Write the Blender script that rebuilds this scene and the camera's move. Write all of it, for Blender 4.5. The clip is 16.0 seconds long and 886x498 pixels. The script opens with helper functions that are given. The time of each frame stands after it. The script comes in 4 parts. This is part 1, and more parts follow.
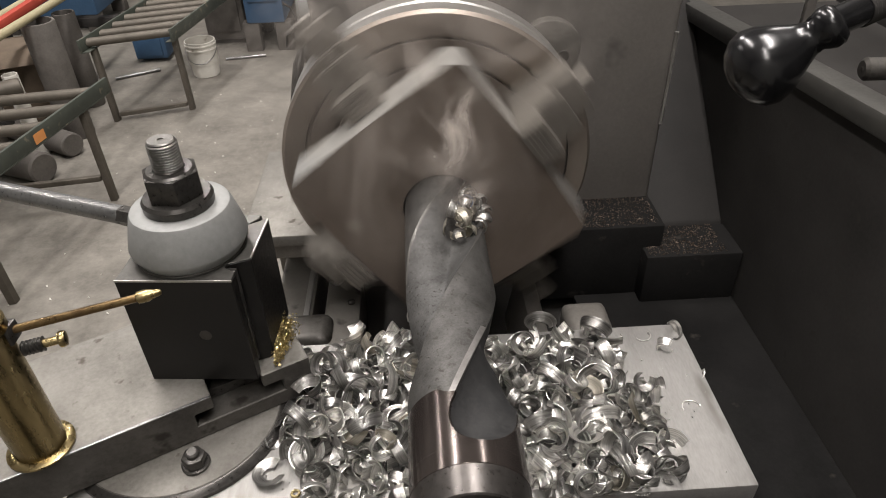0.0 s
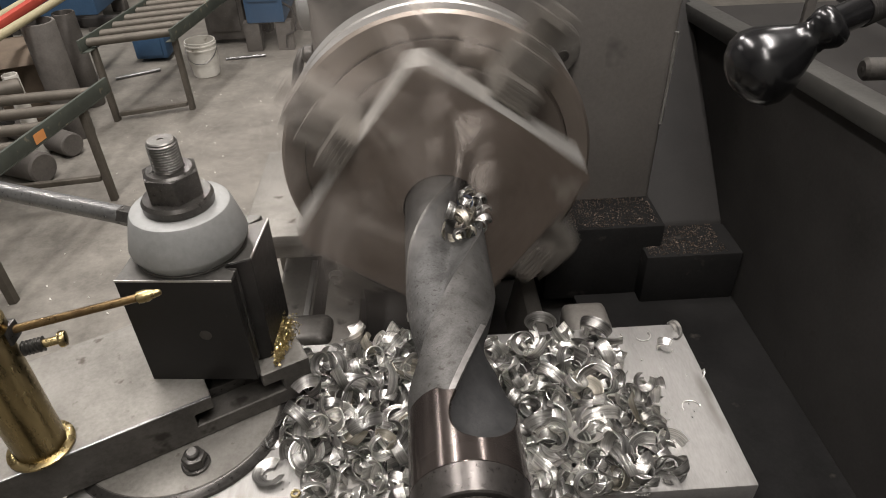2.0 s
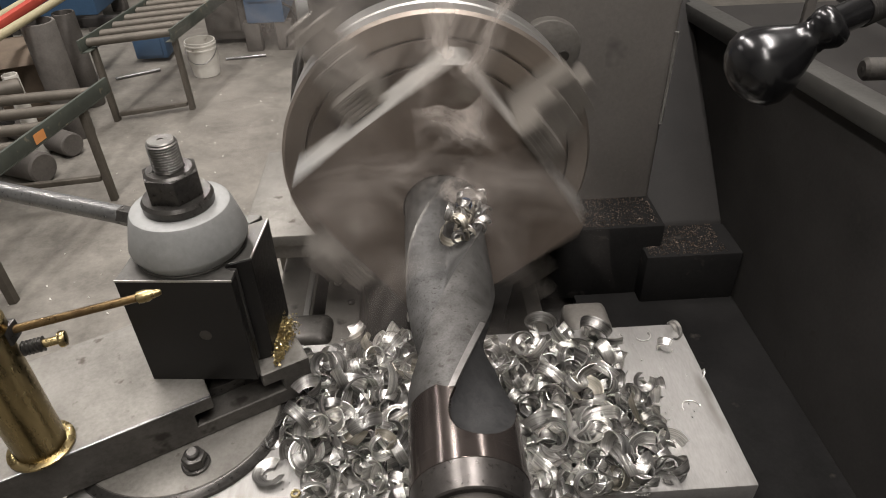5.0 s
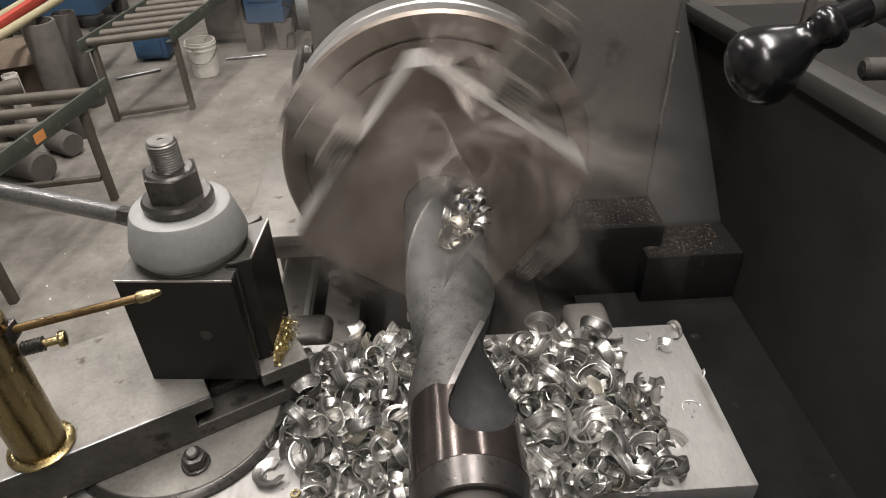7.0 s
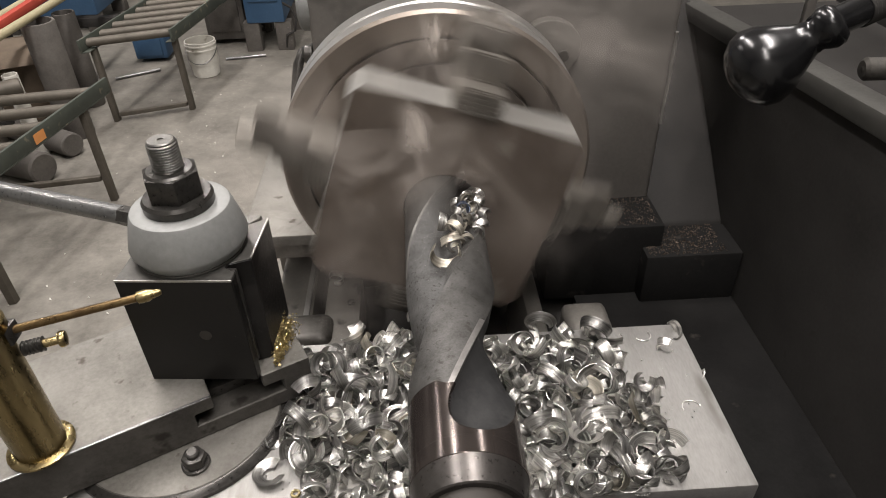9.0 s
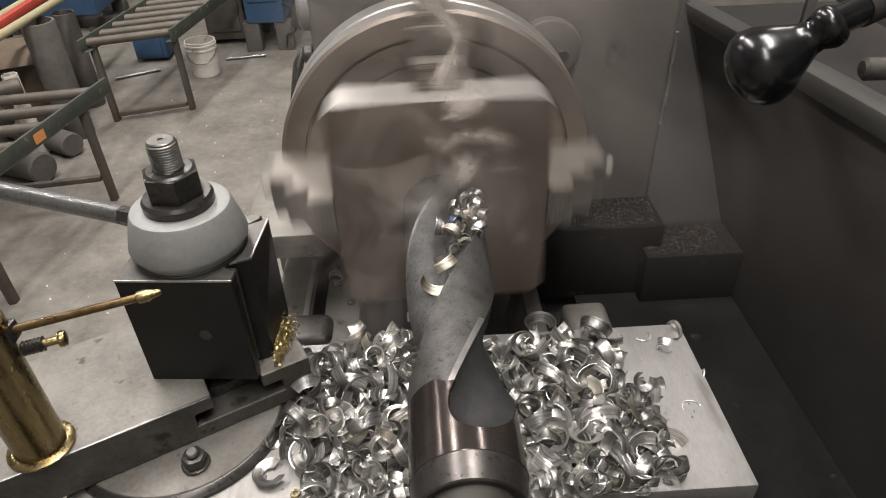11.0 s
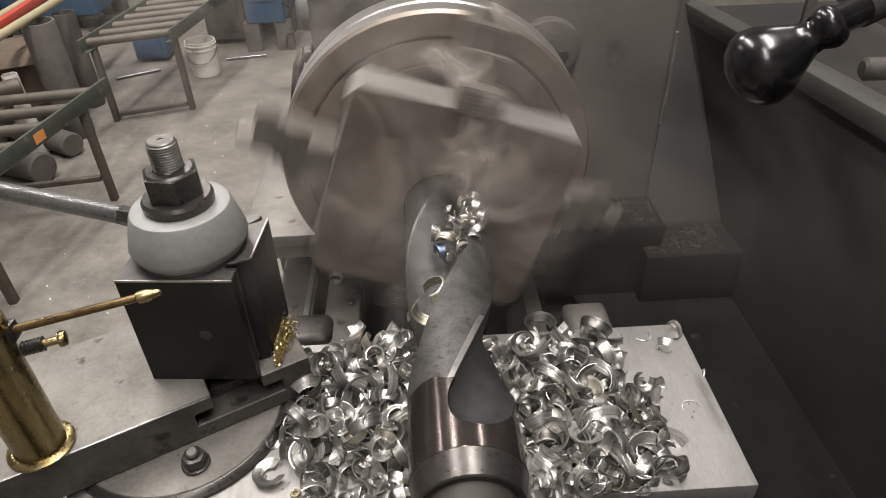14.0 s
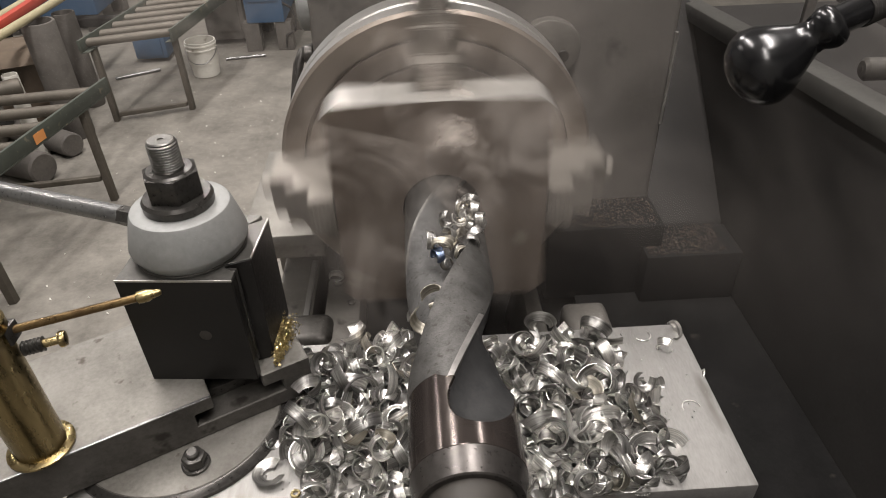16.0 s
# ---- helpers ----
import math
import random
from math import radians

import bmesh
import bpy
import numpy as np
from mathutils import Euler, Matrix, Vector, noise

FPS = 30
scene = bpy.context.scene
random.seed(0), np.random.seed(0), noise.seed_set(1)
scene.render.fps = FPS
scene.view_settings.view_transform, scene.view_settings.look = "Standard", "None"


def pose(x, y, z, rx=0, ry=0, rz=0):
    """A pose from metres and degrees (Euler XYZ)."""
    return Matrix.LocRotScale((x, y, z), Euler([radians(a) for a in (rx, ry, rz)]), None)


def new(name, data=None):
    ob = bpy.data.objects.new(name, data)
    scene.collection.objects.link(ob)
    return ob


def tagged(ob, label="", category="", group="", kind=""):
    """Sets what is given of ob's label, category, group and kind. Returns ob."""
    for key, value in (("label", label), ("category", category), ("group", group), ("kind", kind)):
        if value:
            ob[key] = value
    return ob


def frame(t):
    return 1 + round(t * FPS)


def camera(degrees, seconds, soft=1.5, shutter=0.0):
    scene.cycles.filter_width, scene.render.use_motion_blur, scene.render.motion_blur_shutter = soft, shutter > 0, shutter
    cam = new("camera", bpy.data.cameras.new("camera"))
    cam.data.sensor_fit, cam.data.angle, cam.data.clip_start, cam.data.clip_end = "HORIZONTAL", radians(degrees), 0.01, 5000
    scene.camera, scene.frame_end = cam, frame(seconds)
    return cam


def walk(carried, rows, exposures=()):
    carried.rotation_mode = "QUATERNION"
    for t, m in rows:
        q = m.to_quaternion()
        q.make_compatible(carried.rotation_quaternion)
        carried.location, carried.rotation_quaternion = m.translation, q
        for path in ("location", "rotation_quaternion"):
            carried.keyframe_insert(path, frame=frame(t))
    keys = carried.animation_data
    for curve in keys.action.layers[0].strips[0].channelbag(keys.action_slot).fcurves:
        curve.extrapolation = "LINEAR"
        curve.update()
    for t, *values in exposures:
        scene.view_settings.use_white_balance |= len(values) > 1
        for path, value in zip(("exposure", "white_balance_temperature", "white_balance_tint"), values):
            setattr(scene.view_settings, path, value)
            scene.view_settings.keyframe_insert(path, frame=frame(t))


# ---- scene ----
K = 1.25  # drawing units to metres


def at(x, y, z, rx=0, ry=0, rz=0):
    return pose(x * K, y * K, z * K, rx, ry, rz)


EYE = Vector((-0.02368 * K, -0.77427 * K, 0.43098 * K))
RIGHT = Vector((0.99813, -0.05475, -0.02703))
UP = Vector((0.05415, 0.58920, 0.80617))
AHEAD = Vector((0.02821, 0.80613, -0.59107))
cam = camera(67.29, 16.0, soft=1.0, shutter=0.42)
view = Matrix((RIGHT, UP, -AHEAD)).transposed().to_4x4()
view.translation = EYE
walk(cam, [(0.0, view), (16.0, view)], [(0.0, 0.06), (16.0, 0.06)])

# ---- world and lights ----
world = bpy.data.worlds.new("world")
scene.world = world
world.use_nodes = True
world.node_tree.nodes["Background"].inputs[0].default_value = (0.55, 0.6, 0.66, 1)
world.node_tree.nodes["Background"].inputs[1].default_value = 0.12


def shop_lamp(x, y, power, sx=0.22, sy=2.4):
    data = bpy.data.lights.new("shop_lamp", "AREA")
    data.shape, data.size, data.size_y, data.energy = "RECTANGLE", sx, sy, power
    data.color = (1.0, 0.942, 0.91)
    ob = new("shop_lamp", data)
    ob.matrix_world = pose(x, y, 3.45)
    return ob


LAMPS = ((-1.5, 1.1, 150), (0.40, -0.35, 140), (-1.6, 4.6, 150), (1.95, 2.5, 60), (-0.3, -2.6, 90), (-4.4, 3.0, 85))
for lx, ly, lp in LAMPS:
    shop_lamp(lx, ly, lp)


# ---- materials ----
def material(name, c1, c2, rough=0.5, metal=0.0, scale=8.0, fine=90.0, bump=0.15, rough2=None, spots=None, stretch=(1, 1, 1), vary=0.0,
             spec=0.5, spot_scale=14.0, spot_cut=0.62, coat=0.0):
    m = bpy.data.materials.new(name)
    m.use_nodes = True
    nt = m.node_tree
    nd, ln = nt.nodes, nt.links
    b = nd["Principled BSDF"]
    tc = nd.new("ShaderNodeTexCoord")
    mp = nd.new("ShaderNodeMapping")
    mp.inputs["Scale"].default_value = stretch
    ln.new(tc.outputs["Object"], mp.inputs[0])
    info = nd.new("ShaderNodeObjectInfo")
    shift = nd.new("ShaderNodeVectorMath")
    shift.operation = "ADD"
    mul = nd.new("ShaderNodeVectorMath")
    mul.operation = "SCALE"
    mul.inputs[0].default_value = (7, 3, 5)
    ln.new(info.outputs["Random"], mul.inputs["Scale"])
    ln.new(mp.outputs[0], shift.inputs[0])
    ln.new(mul.outputs[0], shift.inputs[1])

    def tex(s, detail, rg=0.6):
        n = nd.new("ShaderNodeTexNoise")
        n.inputs["Scale"].default_value, n.inputs["Detail"].default_value, n.inputs["Roughness"].default_value = s, detail, rg
        ln.new(shift.outputs[0], n.inputs["Vector"])
        return n

    big, small = tex(scale, 5), tex(fine, 4, 0.7)
    mixf = nd.new("ShaderNodeMath")
    mixf.operation = "MULTIPLY_ADD"
    ln.new(small.outputs[0], mixf.inputs[0])
    mixf.inputs[1].default_value = 0.45
    half = nd.new("ShaderNodeMath")
    half.operation = "MULTIPLY"
    half.inputs[1].default_value = 0.6
    ln.new(big.outputs[0], half.inputs[0])
    ln.new(half.outputs[0], mixf.inputs[2])
    ramp = nd.new("ShaderNodeMapRange")
    ramp.inputs[1].default_value, ramp.inputs[2].default_value = 0.36, 0.68
    ln.new(mixf.outputs[0], ramp.inputs[0])
    mix = nd.new("ShaderNodeMix")
    mix.data_type = "RGBA"
    mix.inputs[6].default_value, mix.inputs[7].default_value = (*c1, 1), (*c2, 1)
    ln.new(ramp.outputs[0], mix.inputs[0])
    col = mix.outputs[2]
    if spots:
        sp = tex(spot_scale, 3, 0.55)
        gt = nd.new("ShaderNodeMapRange")
        gt.inputs[1].default_value, gt.inputs[2].default_value = spot_cut, spot_cut + 0.08
        ln.new(sp.outputs[0], gt.inputs[0])
        m2 = nd.new("ShaderNodeMix")
        m2.data_type = "RGBA"
        m2.inputs[7].default_value = (*spots, 1)
        ln.new(gt.outputs[0], m2.inputs[0])
        ln.new(col, m2.inputs[6])
        col = m2.outputs[2]
    if vary:
        hs = nd.new("ShaderNodeHueSaturation")
        mr = nd.new("ShaderNodeMapRange")
        mr.inputs[3].default_value, mr.inputs[4].default_value = 1 - vary, 1 + vary
        ln.new(info.outputs["Random"], mr.inputs[0])
        ln.new(mr.outputs[0], hs.inputs["Value"])
        ln.new(col, hs.inputs["Color"])
        col = hs.outputs[0]
    ln.new(col, b.inputs["Base Color"])
    rr = nd.new("ShaderNodeMapRange")
    rr.inputs[3].default_value, rr.inputs[4].default_value = rough, rough2 if rough2 is not None else min(1, rough + 0.15)
    ln.new(small.outputs[0], rr.inputs[0])
    rr.inputs[1].default_value, rr.inputs[2].default_value = 0.3, 0.7
    ln.new(rr.outputs[0], b.inputs["Roughness"])
    b.inputs["Metallic"].default_value = metal
    b.inputs["Specular IOR Level"].default_value = spec
    b.inputs["Coat Weight"].default_value = coat
    if bump:
        bp = nd.new("ShaderNodeBump")
        bp.inputs["Strength"].default_value, bp.inputs["Distance"].default_value = bump, 0.002
        ln.new(mixf.outputs[0], bp.inputs["Height"])
        ln.new(bp.outputs[0], b.inputs["Normal"])
    return m


M_FLOOR = material("concrete", (0.098, 0.09, 0.077), (0.228, 0.212, 0.184), 0.6, 0, 3.4, 26, 0.25, spots=(0.4, 0.38, 0.34), spot_scale=16, spot_cut=0.72)
M_WALL = material("painted_wall", (0.30, 0.30, 0.29), (0.36, 0.36, 0.34), 0.8, 0, 1.5, 30, 0.1)
# for the unseen ceiling: kept white so that bare metal reflects it brighter
M_CEIL = material("white_ceiling", (0.68, 0.68, 0.66), (0.74, 0.74, 0.72), 0.8, 0, 1.5, 30, 0.1)
M_HEAD = material("grey_enamel", (0.102, 0.094, 0.085), (0.148, 0.137, 0.125), 0.45, 0, 3, 160, 0.08, spots=(0.07, 0.066, 0.06), spot_scale=9, spot_cut=0.6)
M_DARK = material("oily_dark_enamel", (0.024, 0.0225, 0.0212), (0.044, 0.0415, 0.0392), 0.74, 0, 5, 150, 0.2, spec=0.12, spots=(0.033, 0.031, 0.028), spot_scale=34)
# pan and steps: near-black, darker than the guard enamel
M_PAN = material("near_black_metal", (0.0075, 0.0073, 0.0071), (0.016, 0.0155, 0.015), 0.82, 0, 7, 150, 0.25, spec=0.06, spots=(0.03, 0.027, 0.024), spot_scale=26, spot_cut=0.66)
M_BED = material("oily_cast_iron", (0.13, 0.121, 0.108), (0.22, 0.207, 0.187), 0.42, 0.5, 6, 140, 0.25, spots=(0.05, 0.045, 0.04))
M_STEEL = material("ground_steel", (0.26, 0.252, 0.239), (0.41, 0.40, 0.384), 0.46, 0.75, 12, 320, 0.1, spots=(0.24, 0.23, 0.212), spot_scale=18, spot_cut=0.60, stretch=(1, 0.25, 1))
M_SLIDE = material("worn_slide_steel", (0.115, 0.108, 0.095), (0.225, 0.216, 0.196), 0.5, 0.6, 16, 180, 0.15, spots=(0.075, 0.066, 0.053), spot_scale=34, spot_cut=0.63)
M_CHUCK = material("chuck_steel", (0.19, 0.16, 0.135), (0.28, 0.242, 0.208), 0.36, 0.75, 6, 140, 0.08, stretch=(1, 1, 1))
M_RIM = material("polished_rim_steel", (0.45, 0.44, 0.42), (0.58, 0.57, 0.55), 0.28, 0.9, 6, 140, 0.05)
M_JAW = material("jaw_steel", (0.14, 0.129, 0.113), (0.235, 0.217, 0.193), 0.42, 0.7, 12, 160, 0.1)
M_BLOCK = material("rough_forged_steel", (0.093, 0.074, 0.06), (0.15, 0.121, 0.1), 0.5, 0.45, 9, 120, 0.2, spots=(0.20, 0.175, 0.15), spot_scale=12, spot_cut=0.66)
M_BLOCKTOP = material("sawn_steel", (0.42, 0.41, 0.39), (0.56, 0.55, 0.52), 0.32, 0.8, 8, 150, 0.1)
M_BLACK = material("black_oxide", (0.006, 0.0056, 0.0053), (0.0145, 0.0134, 0.0125), 0.32, 0.15, 9, 180, 0.08, rough2=0.5, spec=0.3)
M_OXTOP = material("worn_black_oxide", (0.05, 0.048, 0.044), (0.11, 0.106, 0.098), 0.35, 0.6, 14, 200, 0.1)
# bare edges of the tool post, and the headstock corner's painted highlight
M_EDGE = material("bare_edge_and_highlight_steel", (0.34, 0.33, 0.31), (0.5, 0.485, 0.46), 0.35, 0.9, 20, 200, 0.05)
M_CAST = material("grey_cast_collar", (0.175, 0.178, 0.173), (0.26, 0.263, 0.255), 0.46, 0.25, 7, 120, 0.12, spots=(0.26, 0.26, 0.25), spot_scale=26, spot_cut=0.68)
M_NUT = material("dark_nut_steel", (0.031, 0.0293, 0.0272), (0.086, 0.0815, 0.0755), 0.25, 0.7, 15, 160, 0.12)
M_THREAD = material("thread_steel", (0.10, 0.097, 0.09), (0.22, 0.213, 0.2), 0.32, 0.85, 20, 200, 0.1)
M_BAR = material("handle_bar_steel", (0.15, 0.15, 0.15), (0.27, 0.27, 0.265), 0.25, 0.85, 10, 200, 0.06)
M_BRASS = material("oiled_brass", (0.19, 0.145, 0.066), (0.36, 0.285, 0.15), 0.22, 1.0, 12, 50, 0.012, rough2=0.34, spots=(0.2, 0.15, 0.07), spot_scale=26, spot_cut=0.66, stretch=(1, 1, 0.3))
M_SPOUT = material("browned_brass", (0.095, 0.06, 0.03), (0.21, 0.145, 0.07), 0.25, 0.95, 18, 160, 0.1)
# shade of the slide's sides and slot put into the colour; plain dark elsewhere
M_SIDE = material("dark_steel_and_side_shade", (0.05, 0.046, 0.041), (0.115, 0.108, 0.098), 0.42, 0.55, 14, 180, 0.12, spots=(0.03, 0.026, 0.022), spot_scale=22, spot_cut=0.6)
M_SWARFB = material("brass_swarf", (0.42, 0.33, 0.16), (0.66, 0.56, 0.32), 0.25, 1.0, 60, 300, 0.1)
M_DRILL = material("pitted_land_steel", (0.034, 0.0325, 0.03), (0.112, 0.109, 0.104), 0.45, 0.6, 26, 380, 0.5, spots=(0.04, 0.037, 0.033), spot_scale=140, spot_cut=0.60)
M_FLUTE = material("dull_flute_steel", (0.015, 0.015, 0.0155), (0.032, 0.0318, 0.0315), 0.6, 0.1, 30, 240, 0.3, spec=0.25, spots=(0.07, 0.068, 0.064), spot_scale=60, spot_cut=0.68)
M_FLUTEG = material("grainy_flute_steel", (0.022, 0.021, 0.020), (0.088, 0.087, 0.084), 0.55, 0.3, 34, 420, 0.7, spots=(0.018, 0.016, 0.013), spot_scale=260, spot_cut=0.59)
M_SHANK = material("brown_shank_steel", (0.06, 0.049, 0.045), (0.098, 0.083, 0.076), 0.15, 0.8, 8, 60, 0.015, rough2=0.2, stretch=(1, 0.2, 1))
M_MARGIN = material("worn_margin_steel", (0.15, 0.143, 0.135), (0.27, 0.26, 0.25), 0.33, 0.8, 16, 220, 0.06)
M_BRIGHT = material("bright_turned_steel", (0.55, 0.54, 0.52), (0.68, 0.67, 0.65), 0.22, 0.95, 10, 200, 0.04)
M_CHIP = material("steel_chip", (0.17, 0.166, 0.158), (0.85, 0.835, 0.80), 0.27, 0.94, 120, 420, 0.6, stretch=(0.05, 0.05, 1.7), vary=0.5)
M_CHIPT = material("straw_steel_chip", (0.2, 0.187, 0.155), (0.58, 0.54, 0.46), 0.4, 0.9, 130, 330, 0.6, stretch=(0.05, 0.05, 1.7), vary=0.25)
M_CHIPB = material("blued_steel_chip", (0.07, 0.12, 0.24), (0.25, 0.27, 0.32), 0.3, 0.95, 30, 260, 0.2)
M_KNOB = material("black_phenolic", (0.004, 0.004, 0.0045), (0.008, 0.008, 0.0085), 0.16, 0, 12, 120, 0.01, rough2=0.24, spec=0.4)
M_RAIL = material("worn_rail_paint", (0.036, 0.035, 0.031), (0.066, 0.064, 0.058), 0.45, 0.1, 10, 120, 0.15, spots=(0.22, 0.21, 0.18), spot_scale=18, spot_cut=0.68)
M_GREEN = material("green_frame_paint", (0.032, 0.038, 0.03), (0.062, 0.07, 0.056), 0.6, 0, 9, 80, 0.15, spots=(0.16, 0.14, 0.10))
M_ROLLER = material("dusty_roller_steel", (0.075, 0.066, 0.053), (0.125, 0.11, 0.09), 0.5, 0.4, 9, 90, 0.15)
M_BLUE = material("blue_machine_paint", (0.03, 0.075, 0.15), (0.05, 0.11, 0.2), 0.5, 0, 4, 60, 0.08)
M_BUCKET = material("scuffed_white_plastic", (0.55, 0.53, 0.48), (0.70, 0.68, 0.62), 0.5, 0, 8, 60, 0.05, spots=(0.33, 0.30, 0.25), spot_scale=11, spot_cut=0.63)
M_RUST = material("rusty_pipe_steel", (0.075, 0.068, 0.061), (0.14, 0.127, 0.114), 0.65, 0.2, 8, 80, 0.2)
M_YELLOW = material("yellowed_pipe", (0.27, 0.235, 0.14), (0.38, 0.335, 0.21), 0.5, 0, 6, 60, 0.1)
M_RED = material("red_beam_paint", (0.33, 0.04, 0.025), (0.42, 0.065, 0.04), 0.5, 0, 5, 60, 0.1)
M_ORANGE = material("orange_sticker", (0.55, 0.22, 0.06), (0.65, 0.28, 0.09), 0.5, 0, 20, 90, 0)
M_CARTON = material("brown_cardboard", (0.10, 0.075, 0.053), (0.15, 0.115, 0.083), 0.8, 0, 7, 90, 0.1)
M_GRIT = material("swarf_grit", (0.05, 0.036, 0.026), (0.14, 0.105, 0.08), 0.45, 0.5, 60, 300, 0.2)
# inner panel: near-black all over
M_PANEL = material("near_black_panel_paint", (0.0125, 0.0116, 0.0108), (0.0235, 0.022, 0.0205), 0.6, 0, 6, 120, 0.15, spec=0.22)
M_COLLAR = material("dark_satin_steel", (0.055, 0.05, 0.047), (0.092, 0.085, 0.08), 0.25, 0.8, 14, 180, 0.06)
# near-black: shade inside holes and bore put into the colour; also the neck
M_BLACKHOLE = material("hole_shade_and_neck_black", (0.02, 0.018, 0.015), (0.04, 0.035, 0.03), 0.5, 0.3, 10, 100, 0.1)


# ---- mesh helpers ----
def part(name, bm, mat, parent=None, label="", smooth=0, loc=None):
    """Link a bmesh, drawn in drawing units, as one object. smooth: degrees under which edges are shaded round."""
    bmesh.ops.scale(bm, vec=(K, K, K), verts=bm.verts)
    me = bpy.data.meshes.new(name)
    if smooth:
        for f in bm.faces:
            f.smooth = True
        lim = radians(smooth)
        for e in bm.edges:
            if len(e.link_faces) == 2:
                e.smooth = e.calc_face_angle(0) < lim
    bm.to_mesh(me)
    bm.free()
    for mm in (mat if isinstance(mat, (list, tuple)) else [mat]):
        me.materials.append(mm)
    ob = new(name, me)
    if parent:
        ob.parent = parent
    if label:
        ob["label"] = label
    if loc is not None:
        ob.matrix_basis = loc
    return ob


def thing(name, label, category, m=None, group="", kind=""):
    ob = new(name)
    ob.empty_display_size = 0.02
    if m is not None:
        ob.matrix_basis = m
    return tagged(ob, label, category, group, kind)


def box(x0, x1, y0, y1, z0, z1, bevel=0.0, seg=2, bm=None):
    bm = bm or bmesh.new()
    r = bmesh.ops.create_cube(bm, size=1.0, matrix=Matrix.LocRotScale(((x0 + x1) / 2, (y0 + y1) / 2, (z0 + z1) / 2), None, (x1 - x0, y1 - y0, z1 - z0)))
    if bevel:
        es = list({e for v in r["verts"] for e in v.link_edges})
        bmesh.ops.bevel(bm, geom=es, offset=bevel, segments=seg, affect="EDGES", profile=0.5)
    return bm


def prism(outline, z0, z1, bevel=0.0, seg=2, bm=None):
    """A plan outline, drawn upwards from z0 to z1."""
    bm = bm or bmesh.new()
    lo = [bm.verts.new((x, y, z0)) for x, y in outline]
    hi = [bm.verts.new((x, y, z1)) for x, y in outline]
    n = len(outline)
    fs = [bm.faces.new(hi), bm.faces.new(lo[::-1])]
    for i in range(n):
        fs.append(bm.faces.new((lo[i], lo[(i + 1) % n], hi[(i + 1) % n], hi[i])))
    bmesh.ops.recalc_face_normals(bm, faces=fs)
    if bevel:
        es = list({e for f in fs for e in f.edges})
        bmesh.ops.bevel(bm, geom=es, offset=bevel, segments=seg, affect="EDGES", profile=0.5, clamp_overlap=True)
    return bm


def turned(profile, n=48, m=None, bm=None, close=True):
    """A profile of (radius, height) turned round z."""
    bm = bm or bmesh.new()
    rings = []
    for r, z in profile:
        rings.append([bm.verts.new((r * math.cos(2 * math.pi * i / n), r * math.sin(2 * math.pi * i / n), z)) for i in range(n)])
    fs = []
    for a, b in zip(rings, rings[1:]):
        for i in range(n):
            fs.append(bm.faces.new((a[i], a[(i + 1) % n], b[(i + 1) % n], b[i])))
    if close:
        fs.append(bm.faces.new(rings[0][::-1]))
        fs.append(bm.faces.new(rings[-1]))
    bmesh.ops.recalc_face_normals(bm, faces=fs)
    if m is not None:
        bmesh.ops.transform(bm, matrix=m, verts=[v for r in rings for v in r])
    return bm


def aim(a, b):
    """The pose at a whose z runs to b."""
    a, b = Vector(a), Vector(b)
    return Matrix.Translation(a) @ (b - a).to_track_quat("Z", "Y").to_matrix().to_4x4()


def rod(a, b, r, n=24, chamfer=0.0, bm=None):
    h = (Vector(b) - Vector(a)).length
    c = chamfer or r * 0.12
    return turned([(r - c, 0), (r, c), (r, h - c), (r - c, h)], n, aim(a, b), bm)


def tube(points, r, n=10, bm=None):
    """A round bar that follows the points."""
    bm = bm or bmesh.new()
    pts = [Vector(p) for p in points]
    rings = []
    for i, p in enumerate(pts):
        d = (pts[min(i + 1, len(pts) - 1)] - pts[max(i - 1, 0)]).normalized()
        q = d.to_track_quat("Z", "Y")
        rings.append([bm.verts.new(p + q @ Vector((r * math.cos(2 * math.pi * k / n), r * math.sin(2 * math.pi * k / n), 0))) for k in range(n)])
    fs = []
    for a, b in zip(rings, rings[1:]):
        for k in range(n):
            fs.append(bm.faces.new((a[k], a[(k + 1) % n], b[(k + 1) % n], b[k])))
    fs += [bm.faces.new(rings[0][::-1]), bm.faces.new(rings[-1])]
    bmesh.ops.recalc_face_normals(bm, faces=fs)
    return bm


# ---- the room ----
def room():
    x0, x1, y0, y1, z0, z1 = -5.2, 4.0, -3.2, 6.4, -1.05, 2.9
    tagged(part("floor", box(x0, x1, y0, y1, z0 - 0.1, z0), M_FLOOR), "grey-brown stained concrete workshop floor with scattered specks", "floor", kind="structure")
    for nm, b in (("wall_north", (x0, x1, y1, y1 + 0.15, z0, z1)), ("wall_south", (x0, x1, y0 - 0.15, y0, z0, z1)),
                  ("wall_west", (x0 - 0.15, x0, y0, y1, z0, z1)), ("wall_east", (x1, x1 + 0.15, y0, y1, z0, z1))):
        tagged(part(nm, box(*b), M_WALL), "plain painted workshop wall in flat grey", "wall", kind="structure")
    tagged(part("ceiling", box(x0, x1, y0, y1, z1, z1 + 0.1), M_CEIL), "unseen workshop ceiling above the lamps, white to brighten reflections", "ceiling", kind="structure")


room()


